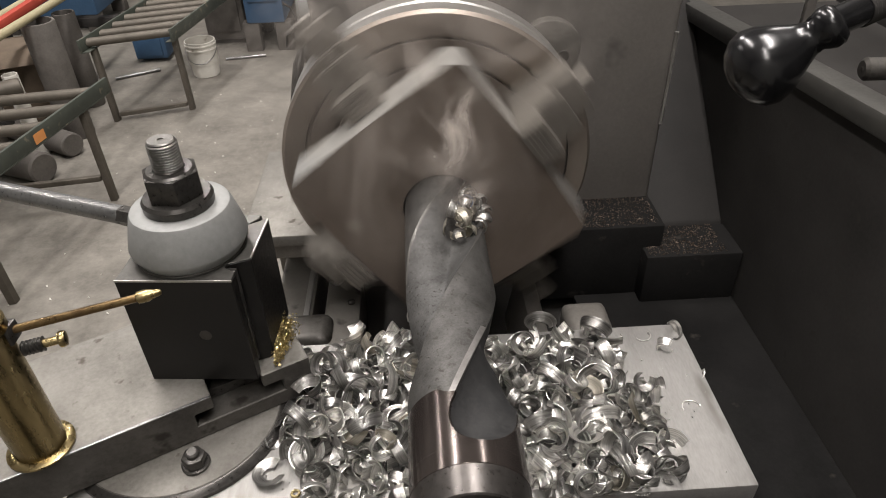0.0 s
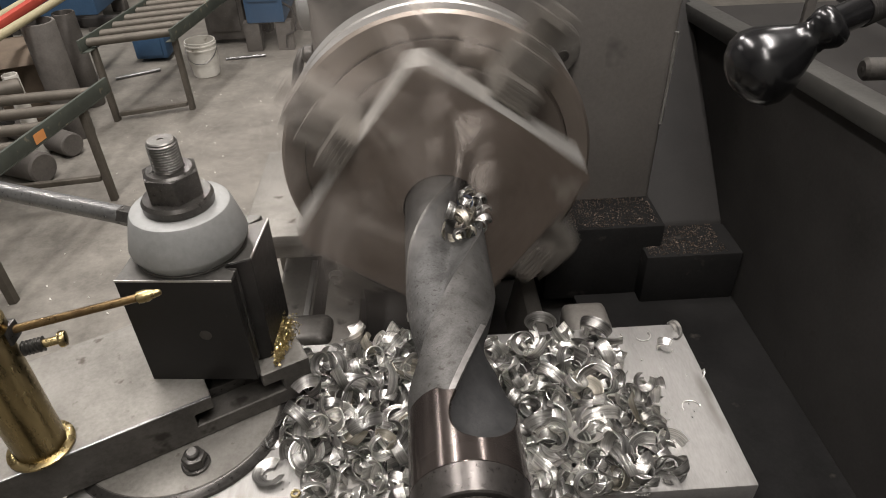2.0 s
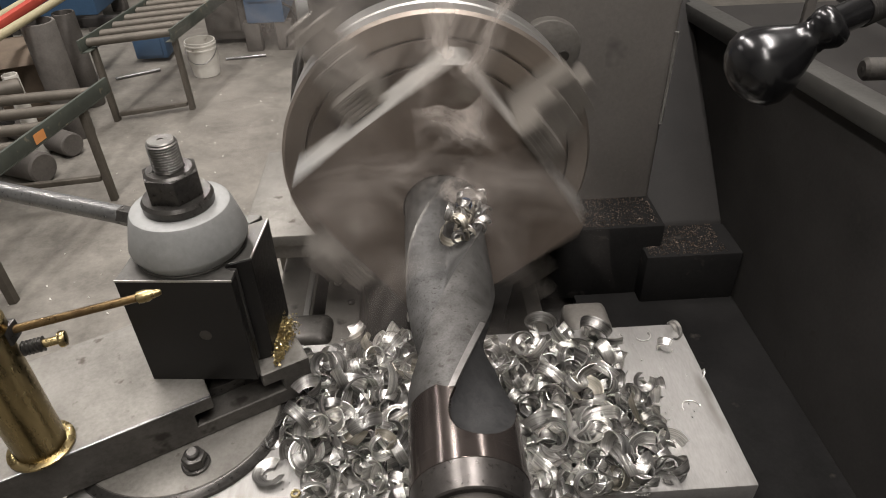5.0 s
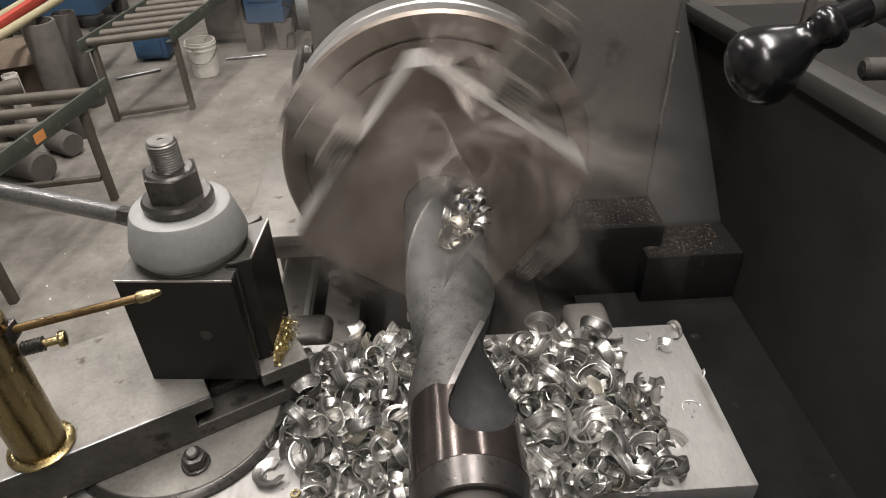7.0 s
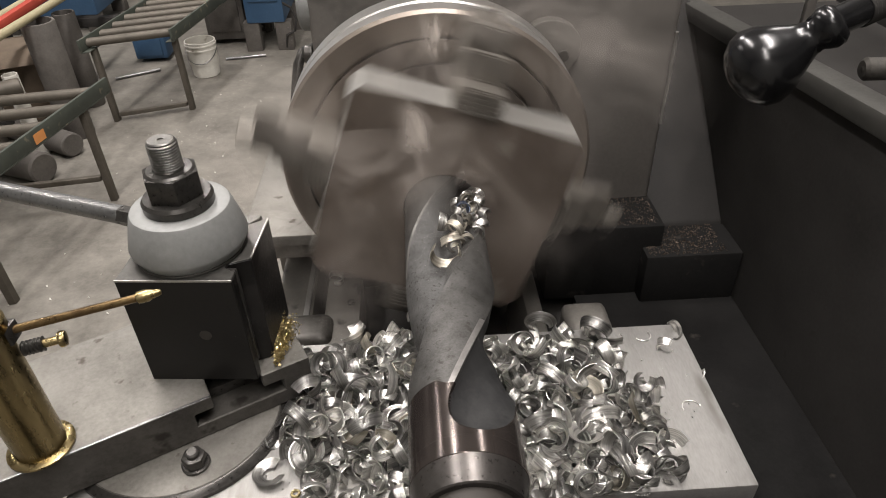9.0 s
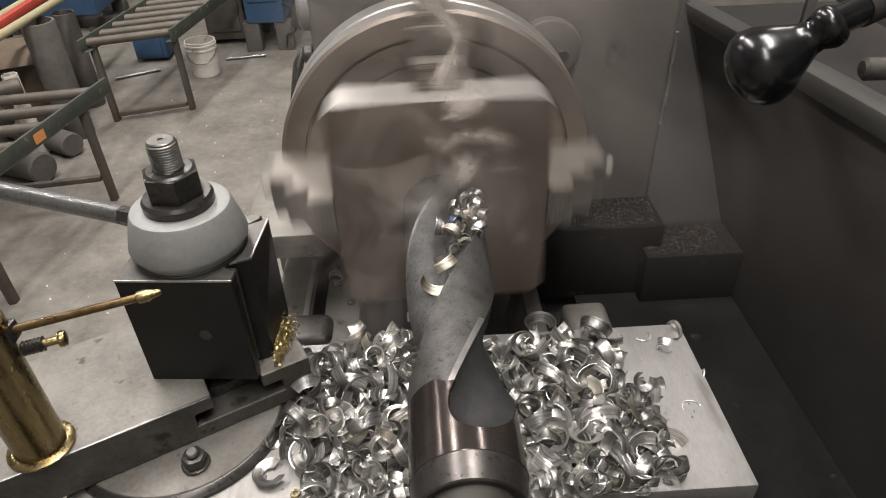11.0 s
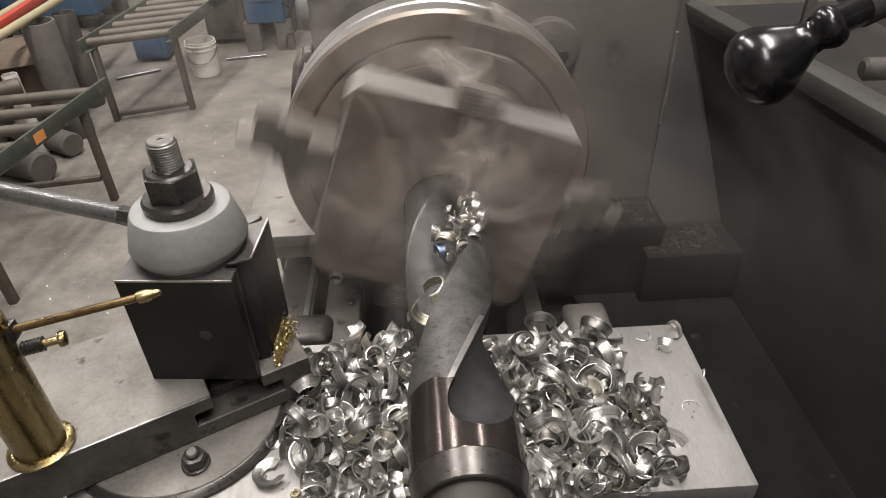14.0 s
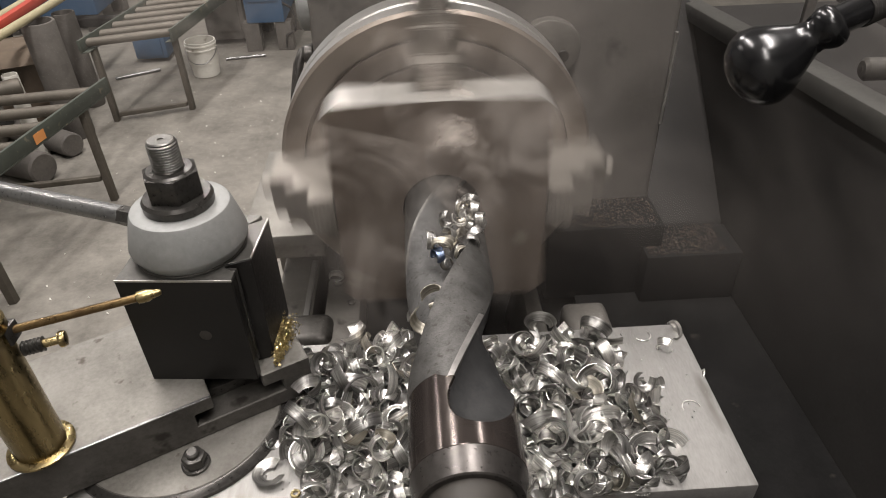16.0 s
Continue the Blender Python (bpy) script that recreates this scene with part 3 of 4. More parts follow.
def workpiece():
    t = thing("steel_block", "square brown forged steel block being drilled through its centre", "workpiece")
    hx, hz, y0, y1, r = 0.126, 0.1365, -0.105, -0.050, 0.0462
    bm = bmesh.new()
    n = 64
    ring = []
    for y in (y0, y1):
        c = [bm.verts.new((r * math.cos(2 * math.pi * i / n), y, r * math.sin(2 * math.pi * i / n))) for i in range(n)]
        sq = []
        for i in range(n):
            a = 2 * math.pi * i / n
            k = min(hx / max(abs(math.cos(a)), 1e-6), hz / max(abs(math.sin(a)), 1e-6))
            sq.append(bm.verts.new((k * math.cos(a), y, k * math.sin(a))))
        ring.append((c, sq))
    for (c, s), flip in ((ring[0], False), (ring[1], True)):
        for i in range(n):
            j = (i + 1) % n
            bm.faces.new((c[i], c[j], s[j], s[i]) if not flip else (c[i], s[i], s[j], c[j]))
    inner, outer = [], []
    for i in range(n):
        j = (i + 1) % n
        inner.append(bm.faces.new((ring[0][0][i], ring[1][0][i], ring[1][0][j], ring[0][0][j])))
        f = bm.faces.new((ring[0][1][i], ring[0][1][j], ring[1][1][j], ring[1][1][i]))
        f.material_index = 1
        outer.append(f)
    bmesh.ops.recalc_face_normals(bm, faces=bm.faces)
    part("block", bm, [M_BLOCK, M_BLOCKTOP], t, "brown scaly front and bright sawn sides", 30)
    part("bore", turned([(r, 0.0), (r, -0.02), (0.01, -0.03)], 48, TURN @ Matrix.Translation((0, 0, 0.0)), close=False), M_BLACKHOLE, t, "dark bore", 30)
    return t


PITCH = 0.633  # one turn of a flute
S_A = 0.190


def flute_angle(s):
    """The angle of the first flute, from x to z, at a distance s in front of the chuck."""
    return math.pi / 2 + 2 * math.pi * (s - S_A) / PITCH


def drill():
    t = thing("twist_drill", "large grey twist drill with two helical flutes", "drill bit")
    R, deep_most, half = 0.0445, 0.0285, radians(56)
    n, rows = 360, 330
    s0, s1 = 0.015, 0.4715

    def along_s(k):
        # finer rows where the flutes end
        f = k / rows
        return s0 + (0.415 - s0) * f / 0.55 if f < 0.55 else 0.415 + (s1 - 0.415) * (f - 0.55) / 0.45

    bm = bmesh.new()
    grid = []
    for k in range(rows + 1):
        s = along_s(k)
        fa = flute_angle(s)
        # the flutes grow shallow towards the shank and end in a leaning drop-shaped pocket
        x = min(max((s - 0.332) / 0.042, 0), 1)
        w = x * x * (3 - 2 * x)
        deep = deep_most + (0.0135 - deep_most) * w + 0.004 * math.exp(-((s - 0.333) / 0.018) ** 2)
        e = min(max((s - 0.425) / 0.0425, 0), 1)
        close = math.sqrt(max(0.0, 1 - e * e))
        x = min(max((s - 0.372) / 0.05, 0), 1)
        lo = half + (radians(27) - half) * x * x * (3 - 2 * x)
        mid = radians(8)
        row = []
        for i in range(n):
            # columns follow the helix, so that edges stay crisp
            rel = 2 * math.pi * i / n
            th = fa + rel
            r = R
            for c in (0.0, math.pi):
                dl = (rel - c + math.pi) % (2 * math.pi) - math.pi
                high = half - radians(24) * min(max((0.20 - s) / 0.085, 0), 1) if c == 0.0 else half
                low = lo if e == 0 else (lo + mid) * close - mid
                high = high if e == 0 else mid + (high - mid) * close
                if close > 0 and -low < dl < high:
                    u = (dl + low) / (high + low)
                    # steep on the cutting side, then, in the pocket, on the side of the margin
                    cut = deep * math.sin(math.pi * u ** (0.62 + 0.9 * w)) ** (1 - 0.45 * w) * close ** 0.6
                    r = min(r, R - cut)
            if s < 0.03:
                r *= 0.72 + 0.28 * (s - s0) / 0.015
            # a low margin along the cutting side of each land
            row.append((bm.verts.new((r * math.cos(th), -s, r * math.sin(th))), r < R * 0.993))
        grid.append(row)
    for k in range(rows):
        for i in range(n):
            j = (i + 1) % n
            q = (grid[k][i], grid[k][j], grid[k + 1][j], grid[k + 1][i])
            f = bm.faces.new([v for v, _ in q])
            deep = sum(1 for _, g in q if g)
            s = along_s(k)
            edge = not all(g for _, g in (grid[k][(i + 3) % n], grid[k][(i + 2) % n], grid[k][(i + 1) % n])) and deep
            rim = not deep and 0.345 < s < 0.421 and n / 2 < i < 3 * n / 4 and any(grid[k][(i - m) % n][1] for m in range(1, 8))
            if rim:
                f.material_index = 4
            elif edge and i < n / 4 and s < 0.24:
                f.material_index = 5
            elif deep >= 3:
                # the second flute gets the darker of the two flute steels
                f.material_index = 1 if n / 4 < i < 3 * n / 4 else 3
            else:
                f.material_index = 2 if s > 0.4150 and s > 0.4225 - 0.012 * ((i / n - 0.62) / 0.13) ** 2 * (0 if i < 0.62 * n else 1) + 0.0008 * math.sin(i * 0.16) + 0.0006 * math.sin(i * 0.07) else 0
    bm.faces.new([v for v, _ in grid[0]])
    bm.faces.new([v for v, _ in grid[-1]])
    bmesh.ops.recalc_face_normals(bm, faces=bm.faces)
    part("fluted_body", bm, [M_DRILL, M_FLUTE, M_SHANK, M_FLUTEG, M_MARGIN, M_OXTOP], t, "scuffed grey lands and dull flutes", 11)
    part("shank", turned([(0.04, 0.470), (0.0445, 0.4716), (0.0445, 0.4865), (0.0442, 0.487)], 96, TURN), M_SHANK, t, "glossy dark brown shank", 30)
    part("chamfer", turned([(0.043, 0.4868), (0.0442, 0.4872), (0.0400, 0.507), (0.0385, 0.508)], 96, TURN), M_COLLAR, t, "satin grey chamfered ring", 30)
    part("neck", turned([(0.034, 0.5075), (0.034, 0.509), (0.034, 0.527), (0.033, 0.528)], 64, TURN), M_BLACKHOLE, t, "black neck", 30)
    part("sleeve", turned([(0.030, 0.5262), (0.0372, 0.5265), (0.0385, 0.528), (0.0385, 0.62), (0.036, 0.63)], 96, TURN), M_BRIGHT, t, "bright turned sleeve", 30)
    return t


CHUCK, WORK, DRILL = chuck(), workpiece(), drill()


def tailstock():
    t = thing("tailstock_quill", "dark steel tailstock quill holding the drill sleeve", "tailstock")
    part("quill", turned([(0.03, 0.60), (0.036, 0.62), (0.036, 1.1), (0.03, 1.11)], 48, TURN), M_BAR, t, "", 30)
    part("body", box(-0.10, 0.10, -1.3, -1.0, -0.25, 0.11, 0.02), M_HEAD, t, "", 30)
    part("foot", box(-0.16, 0.15, -1.32, -0.98, -0.2445, -0.20, 0.01), M_HEAD, t, "", 30)


tailstock()


# ---- chips ----
def chip_mesh(rad, width, sweep, cone, rise, thick=0.0009, n=22, ribs=True):
    bm = bmesh.new()
    cols = 9
    front, back = [], []
    for i in range(n + 1):
        f = i / n
        a = sweep * (f - 0.5)
        # ends open out and narrow a little
        rr = rad * (1 + 0.22 * f)
        ww = width * (0.84 + 0.16 * math.sin(math.pi * min(1, 0.12 + f)))
        fr, bk = [], []
        for c in range(cols):
            v = c / (cols - 1) - 0.5
            rib = 0.0003 * (1 if c % 2 else -1) if ribs else 0
            r1 = rr + cone * v * ww + rib + 0.0003 * math.sin(9 * f + 3 * v)
            z = v * ww + rise * f
            fr.append(bm.verts.new((r1 * math.cos(a), r1 * math.sin(a), z)))
            bk.append(bm.verts.new(((r1 - thick) * math.cos(a), (r1 - thick) * math.sin(a), z)))
        front.append(fr)
        back.append(bk)
    for i in range(n):
        for c in range(cols - 1):
            bm.faces.new((front[i][c], front[i + 1][c], front[i + 1][c + 1], front[i][c + 1]))
            bm.faces.new((back[i][c], back[i][c + 1], back[i + 1][c + 1], back[i + 1][c]))
        for c in (0, cols - 1):
            bm.faces.new((front[i][c], back[i][c], back[i + 1][c], front[i + 1][c]))
    for i in (0, n):
        for c in range(cols - 1):
            bm.faces.new((front[i][c], front[i][c + 1], back[i][c + 1], back[i][c]))
    bmesh.ops.recalc_face_normals(bm, faces=bm.faces)
    bmesh.ops.scale(bm, vec=(K, K, K), verts=bm.verts)
    for f in bm.faces:
        f.smooth = True
    for e in bm.edges:
        if len(e.link_faces) == 2:
            e.smooth = e.calc_face_angle(0) < radians(70)
    me = bpy.data.meshes.new("chip")
    bm.to_mesh(me)
    bm.free()
    return me


rng = random.Random(7)
CHIPS = []
for rad, width, deg, cone, rise in ((0.0135, 0.0125, 250, 0.15, 0.004), (0.0115, 0.0115, 275, 0.25, 0.005), (0.0165, 0.0130, 200, 0.3, 0.003), (0.0105, 0.0115, 300, 0.1, 0.006),
                                   (0.0185, 0.0120, 165, 0.4, 0.003), (0.0130, 0.0135, 255, 0.5, 0.005), (0.0100, 0.0100, 215, 0.2, 0.003), (0.0135, 0.0080, 250, 1.3, 0.003),
                                   (0.0185, 0.0125, 140, 0.4, 0.004), (0.0095, 0.0110, 265, 0.3, 0.004), (0.0125, 0.0042, 275, 2.4, 0.001), (0.0165, 0.0095, 195, 0.9, 0.004)):
    for mt in (M_CHIP, M_CHIPT):
        me = chip_mesh(rad, width, radians(deg), cone, rise)
        me.materials.append(mt)
        CHIPS.append((me, rad))


def inside(x, y, poly):
    ok = False
    for (x1, y1), (x2, y2) in zip(poly, poly[1:] + poly[:1]):
        if (y1 > y) != (y2 > y) and x < (x2 - x1) * (y - y1) / (y2 - y1) + x1:
            ok = not ok
    return ok


PLATE = -0.16
LEFT = [(-0.175, -0.185), (-0.045, -0.162), (-0.02, -0.17), (-0.02, -0.39), (-0.155, -0.39), (-0.165, -0.335), (-0.205, -0.315), (-0.165, -0.27)]
RIGHT_PILE = [(0.02, -0.185), (0.075, -0.187), (0.165, -0.187), (0.2, -0.21), (0.185, -0.25), (0.215, -0.30), (0.215, -0.35), (0.235, -0.375), (0.20, -0.392), (0.02, -0.392)]


def loose_chip(me, x, y, z, rot, label="curled silvery steel chip in a loose heap"):
    ob = new("steel_chip", me)
    ob.matrix_basis = at(x, y, z, *rot)
    return tagged(ob, label, "metal chip", "chips on the cross slide")


def heap(poly, count, layers, seed):
    """Chips dropped one by one: each lies on the plate or on those already under it."""
    r = random.Random(seed)
    xs, ys = [p[0] for p in poly], [p[1] for p in poly]
    placed = []
    tries = 0
    while len(placed) < count and tries < count * 60:
        tries += 1
        x, y = r.uniform(min(xs), max(xs)), r.uniform(min(ys), max(ys))
        if not inside(x, y, poly):
            continue
        k = r.choice([0, 0, 2, 2, 4, 4, 6, 6, 8, 10, 10, 12, 12, 14, 16, 18, 18, 22])
        tan = 1 if r.random() < 0.08 else 0
        me, rad = CHIPS[k + tan]
        z = PLATE + rad * 0.55
        for px, py, pz, pr in placed:
            q = math.hypot(px - x, py - y)
            if q < (pr + rad) * 0.62:
                z = max(z, pz + (pr + rad) * 0.36)
        if z > PLATE + layers:
            continue
        placed.append((x, y, z, rad))
        loose_chip(me, x, y, z, (r.uniform(-75, 75), r.uniform(-75, 75), r.uniform(0, 360)))


def chip_bed():
    """The lower layer of the heaps, too tangled to count."""
    r = random.Random(77)
    out = bmesh.new()
    for poly, n in ((LEFT, 190), (RIGHT_PILE, 200)):
        xs, ys = [p[0] for p in poly], [p[1] for p in poly]
        k = 0
        while k < n:
            x, y = r.uniform(min(xs), max(xs)), r.uniform(min(ys), max(ys))
            if not inside(x, y, poly):
                continue
            k += 1
            me, rad = CHIPS[r.choice((0, 2, 6, 10, 12, 12, 18, 18, 14))]
            tmp = me.copy()
            tmp.transform(at(x, y, PLATE + rad * 0.5 + r.random() * 0.006, r.uniform(-90, 90), r.uniform(-90, 90), r.uniform(0, 360)))
            out.from_mesh(tmp)
            bpy.data.meshes.remove(tmp)
    me = bpy.data.meshes.new("chip_bed")
    out.to_mesh(me)
    out.free()
    me.materials.append(M_CHIP)
    tagged(new("chip_bed", me), "tangled lower layer of grey steel chips on the plate", "metal chips", kind="stuff")


chip_bed()
heap(LEFT, 125, 0.050, 11)
heap(RIGHT_PILE, 155, 0.044, 23)


# ---- the back of the workshop ----
def conveyor(name_m, width, length, count, height, legs, label, skew, foot, low):
    """skew: how far the frame leans out of square, along its length."""
    t = thing("roller_conveyor", label, "roller table", name_m, "roller tables")
    for x in (0.0, width):
        bm = box(x - 0.006, x + 0.006, 0, length, height - 0.058, height, 0.002)
        rl = part("rail", bm, M_GREEN, t, "chipped green steel rail", 30)
        part("flange", box(x - 0.006, x + 0.034, 0.002, length - 0.002, height - 0.064, height - 0.0585, 0.001) if x == 0 else box(x - 0.034, x + 0.006, 0.002, length - 0.002, height - 0.064, height - 0.0585, 0.001), M_GREEN, rl, "", 30)
    rl = None
    for i in range(count):
        y = length * (i + 0.5) / count
        bm = rod((0.008, y, height - 0.030), (width - 0.008, y, height - 0.030), 0.021, 20)
        if rl is None:
            rl = part("roller", bm, M_ROLLER, t, "", 40)
            first = y
        else:
            bm.free()
            o = new("roller", rl.data)
            o.parent = t
            o.matrix_basis = at(0, y - first, 0)
    for x in (0.02, width - 0.02):
        for y in legs:
            part("leg", box(x - foot / 2, x + foot / 2, y - foot / 2, y + foot / 2, 0, height - 0.065, 0.003), M_ROLLER, t, "dull brown-grey steel leg", 30)
    for y in legs:
        part("brace", box(0.04, width - 0.04, y - 0.012, y + 0.012, low, low + 0.022, 0.002), M_ROLLER, t, "", 30)
    done = set()
    for o in t.children_recursive:
        if skew and o.data.name not in done:
            done.add(o.data.name)
            for v in o.data.vertices:
                v.co.x -= skew * v.co.y
        if skew and o.matrix_basis.translation.y:
            o.matrix_basis.translation.x -= skew * o.matrix_basis.translation.y
    return t


c1 = conveyor(at(-1.625, 2.47, -1.05, 0, 0, 16), 0.42, 1.35, 12, 0.45, (0.06, 1.2), "dark green-framed roller table with dusty steel rollers", -0.48, 0.025, 0.025)
c2 = conveyor(at(-2.265, 0.248, -1.05, 0, 0, 8), 0.70, 1.50, 10, 0.48, (0.10, 0.70, 1.34), "near green-framed roller table carrying scrap, orange sticker on its rail", -0.333, 0.025, 0.10)
sticker = box(0.7064, 0.7078, 1.03, 1.085, 0.427, 0.463)
for sv in sticker.verts:
    sv.co.x += 0.333 * sv.co.y
part("sticker", sticker, M_ORANGE, c2, "worn orange sticker")


def bucket():
    t = thing("plastic_bucket", "scuffed white plastic pail standing on the floor", "bucket", at(-1.27, 3.16, -1.05) @ Matrix.Scale(0.82, 4))
    part("body", turned([(0.088, 0), (0.092, 0.004), (0.103, 0.19), (0.109, 0.192), (0.109, 0.20), (0.104, 0.202), (0.105, 0.222), (0.111, 0.224), (0.111, 0.232), (0.106, 0.234), (0.107, 0.25), (0.1, 0.251), (0.09, 0.02), (0.01, 0.018)], 48, close=False), M_BUCKET, t, "ribbed white plastic", 35)
    pts = [(0.111 * math.cos(a), -0.111 * abs(math.sin(a)) * 0.4 - 0.07 * math.sin(a), 0.2 - 0.09 * math.sin(a)) for a in [math.pi * i / 14 for i in range(15)]]
    part("handle", tube(pts, 0.003, 6), M_BAR, t, "thin wire handle", 40)
    part("print", turned([(0.1005, 0.09), (0.1035, 0.14)], 48, close=False), M_BUCKET, t)


def machine(name, x, y, w, d, z0, z1, m, label, legs=True):
    t = thing(name, label, "machine", at(x, y, -1.05))
    part("body", box(-w / 2, w / 2, -d / 2, d / 2, z0, z1, 0.012), m, t, "", 30)
    part("panel", box(-w * 0.38, w * 0.38, -d / 2 - 0.012, -d / 2 + 0.001, z0 + (z1 - z0) * 0.12, z1 - (z1 - z0) * 0.12, 0.004), m, t, "", 30)
    if legs:
        for sx in (-1, 1):
            for sy in (-1, 1):
                part("leg", box(sx * w * 0.42 - 0.05, sx * w * 0.42 + 0.05, sy * d * 0.4 - 0.04, sy * d * 0.4 + 0.04, 0, z0 + 0.002, 0.004), M_RUST, t, "dark steel leg", 30)
    return t


bucket()
machine("band_saw", -0.94, 3.75, 0.24, 0.5, 0.18, 1.3, M_BLUE, "blue painted machine cabinet on short legs")
machine("press_cabinet", -2.55, 4.35, 0.7, 0.6, 0.12, 1.6, M_BLUE, "tall blue machine cabinet behind the roller table")
machine("drum_cabinet", -1.24, 3.85, 0.26, 0.35, 0.03, 0.5, M_RUST, "low dark machine base against the blue cabinets", False)


def upright(name, x, y, r, h, m, label, cat, lean=0):
    t = thing(name, label, cat, at(x, y, -1.05, lean, 0, 0))
    part("tube", turned([(r * 0.97, 0), (r, 0.004), (r, h - 0.004), (r * 0.97, h), (r * 0.85, h), (r * 0.84, h - 0.05)], 40, close=False), m, t, "", 35)
    part("bottom", turned([(r * 0.9, 0.0), (r * 0.9, 0.02)], 32), m, t, "", 35)
    return t


upright("steel_pipe", -1.74, 2.40, 0.075, 0.57, M_RUST, "wide dark rusty pipe offcut standing upright", "pipe")
upright("steel_pipe", -1.80, 2.78, 0.055, 0.50, M_RUST, "narrow dark pipe offcut standing upright", "pipe")
upright("cardboard_tube", -1.84, 2.20, 0.034, 0.40, M_BUCKET, "dirty pale tube standing among the offcuts", "tube")


def lying(name, a, b, r, m, label, cat="pipe"):
    t = thing(name, label, cat, at(*a))
    d = Vector(b) - Vector(a)
    part("bar", rod((0, 0, r), (d.x, d.y, d.z + r), r, 28), m, t, "", 35)


lying("round_bar", (-1.66, 2.16, -1.05), (-2.05, 2.40, -1.05), 0.058, M_RUST, "dark round steel bar lying on the floor", "steel bar")
lying("round_bar", (-1.69, 1.92, -1.05), (-2.10, 2.12, -1.05), 0.070, M_RUST, "thick dark round steel bar lying on the floor", "steel bar")
lying("round_bar", (-1.95, 1.55, -1.05), (-2.35, 1.85, -1.05), 0.060, M_RUST, "dark round steel bar lying on the floor", "steel bar")


def rack():
    t = thing("stock_rack", "dark stock rack with arms, a red beam along it", "rack", at(-2.35, 2.2, -1.05))
    for y in (-0.4, 0.9):
        part("post", box(-0.05, 0.05, y - 0.04, y + 0.04, 0, 1.3, 0.004), M_DARK, t, "", 30)
        for z in (0.38, 0.578):
            part("arm", box(0.05, 0.68, y - 0.03, y + 0.03, z - 0.05, z, 0.004), M_DARK, t, "", 30)
    part("red_beam", box(0.50, 0.535, -0.9, 1.4, 0.5785, 0.62, 0.004), M_RED, t, "red painted beam", 30)


rack()
lying("long_pipe", (-1.80, 1.5, -0.4718), (-1.70, 3.2, -0.4718), 0.018, M_YELLOW, "long yellowed pipe lying on the rack")
lying("long_pipe", (-1.93, 1.5, -0.4718), (-1.87, 3.2, -0.4718), 0.018, M_YELLOW, "long yellowed pipe lying on the rack")
lying("short_pipe", (-2.05, 1.78, -0.67), (-1.70, 2.02, -0.67), 0.035, M_ROLLER, "grey pipe end poking out of the rack")
lying("short_pipe", (-2.10, 1.60, -0.67), (-1.72, 1.72, -0.67), 0.032, M_YELLOW, "tan pipe end poking out of the rack")
lying("steel_conduit", (-1.20, 3.37, -1.05), (-0.96, 3.41, -1.05), 0.009, M_BAR, "thin bright conduit lying on the floor", "conduit")
lying("steel_conduit", (-1.80, 3.12, -1.05), (-1.57, 3.24, -1.05), 0.009, M_BAR, "thin bright conduit lying on the floor", "conduit")
machine("tool_chest", -2.75, 3.0, 0.5, 0.9, 0.05, 0.9, M_DARK, "dark metal tool chest by the wall", False)
machine("coolant_tank", -1.66, 3.5, 0.2, 0.2, 0.02, 0.2, M_BLUE, "low blue tank under the roller table", False)


def clutter():
    """Odds and ends stacked behind the near table."""
    t = thing("cardboard_box", "brown cardboard box with open flaps among the offcuts", "box", at(-2.02, 2.62, -1.05, 0, 0, 20))
    part("carton", box(-0.13, 0.13, -0.11, 0.11, 0, 0.40, 0.004), M_CARTON, t, "", 30)
    for sx in (-1, 1):
        f = box(-0.12, 0.12, -0.10, 0.0, 0.0, 0.004, 0.001)
        bmesh.ops.transform(f, matrix=Matrix.Translation((0, sx * 0.11, 0.40)) @ Matrix.Rotation(radians(-35 * sx), 4, "X") @ Matrix.Rotation(math.pi if sx > 0 else 0, 4, "Z"), verts=f.verts)
        part("flap", f, M_CARTON, t, "", 30)
    t = thing("plastic_jug", "blue plastic jug with a white label and cap", "jug", at(-2.10, 2.12, -1.05))
    part("jug", turned([(0.05, 0), (0.06, 0.01), (0.06, 0.20), (0.045, 0.25), (0.02, 0.28), (0.02, 0.30)], 28), M_BLUE, t, "", 40)
    part("label", turned([(0.0605, 0.07), (0.0612, 0.075), (0.0612, 0.16), (0.0605, 0.165)], 28, close=False), M_BUCKET, t, "pale paper label", 40)
    part("cap", turned([(0.022, 0.298), (0.024, 0.30), (0.024, 0.325), (0.02, 0.33)], 20), M_BUCKET, t, "white cap", 40)
    t = thing("paper_cup", "small white cup standing among steel bars", "cup", at(-1.78, 2.05, -1.05))
    part("cup", turned([(0.022, 0), (0.03, 0.07), (0.032, 0.072), (0.028, 0.07), (0.02, 0.004)], 24), M_BUCKET, t, "", 40)
    for k, (x, y, r, h) in enumerate(((-2.12, 2.36, 0.045, 0.55), (-2.22, 2.50, 0.05, 0.62), (-1.95, 2.86, 0.05, 0.42), (-2.25, 2.85, 0.06, 0.7))):
        upright("steel_pipe", x, y, r, h, (M_ROLLER, M_RUST)[k % 2], "dull pipe offcut standing upright in the stack", "pipe")
    t = thing("power_cable", "black cable looped down beside the blue cabinet", "cable", at(-0.80, 3.52, -1.05))
    part("cable", tube([(-0.03, 0, 0.30), (0.03, -0.02, 0.27), (0.055, -0.03, 0.20), (0.035, -0.03, 0.13), (-0.02, -0.02, 0.10), (-0.04, 0, 0.0)], 0.008, 8), M_DARK, t, "", 40)


clutter()


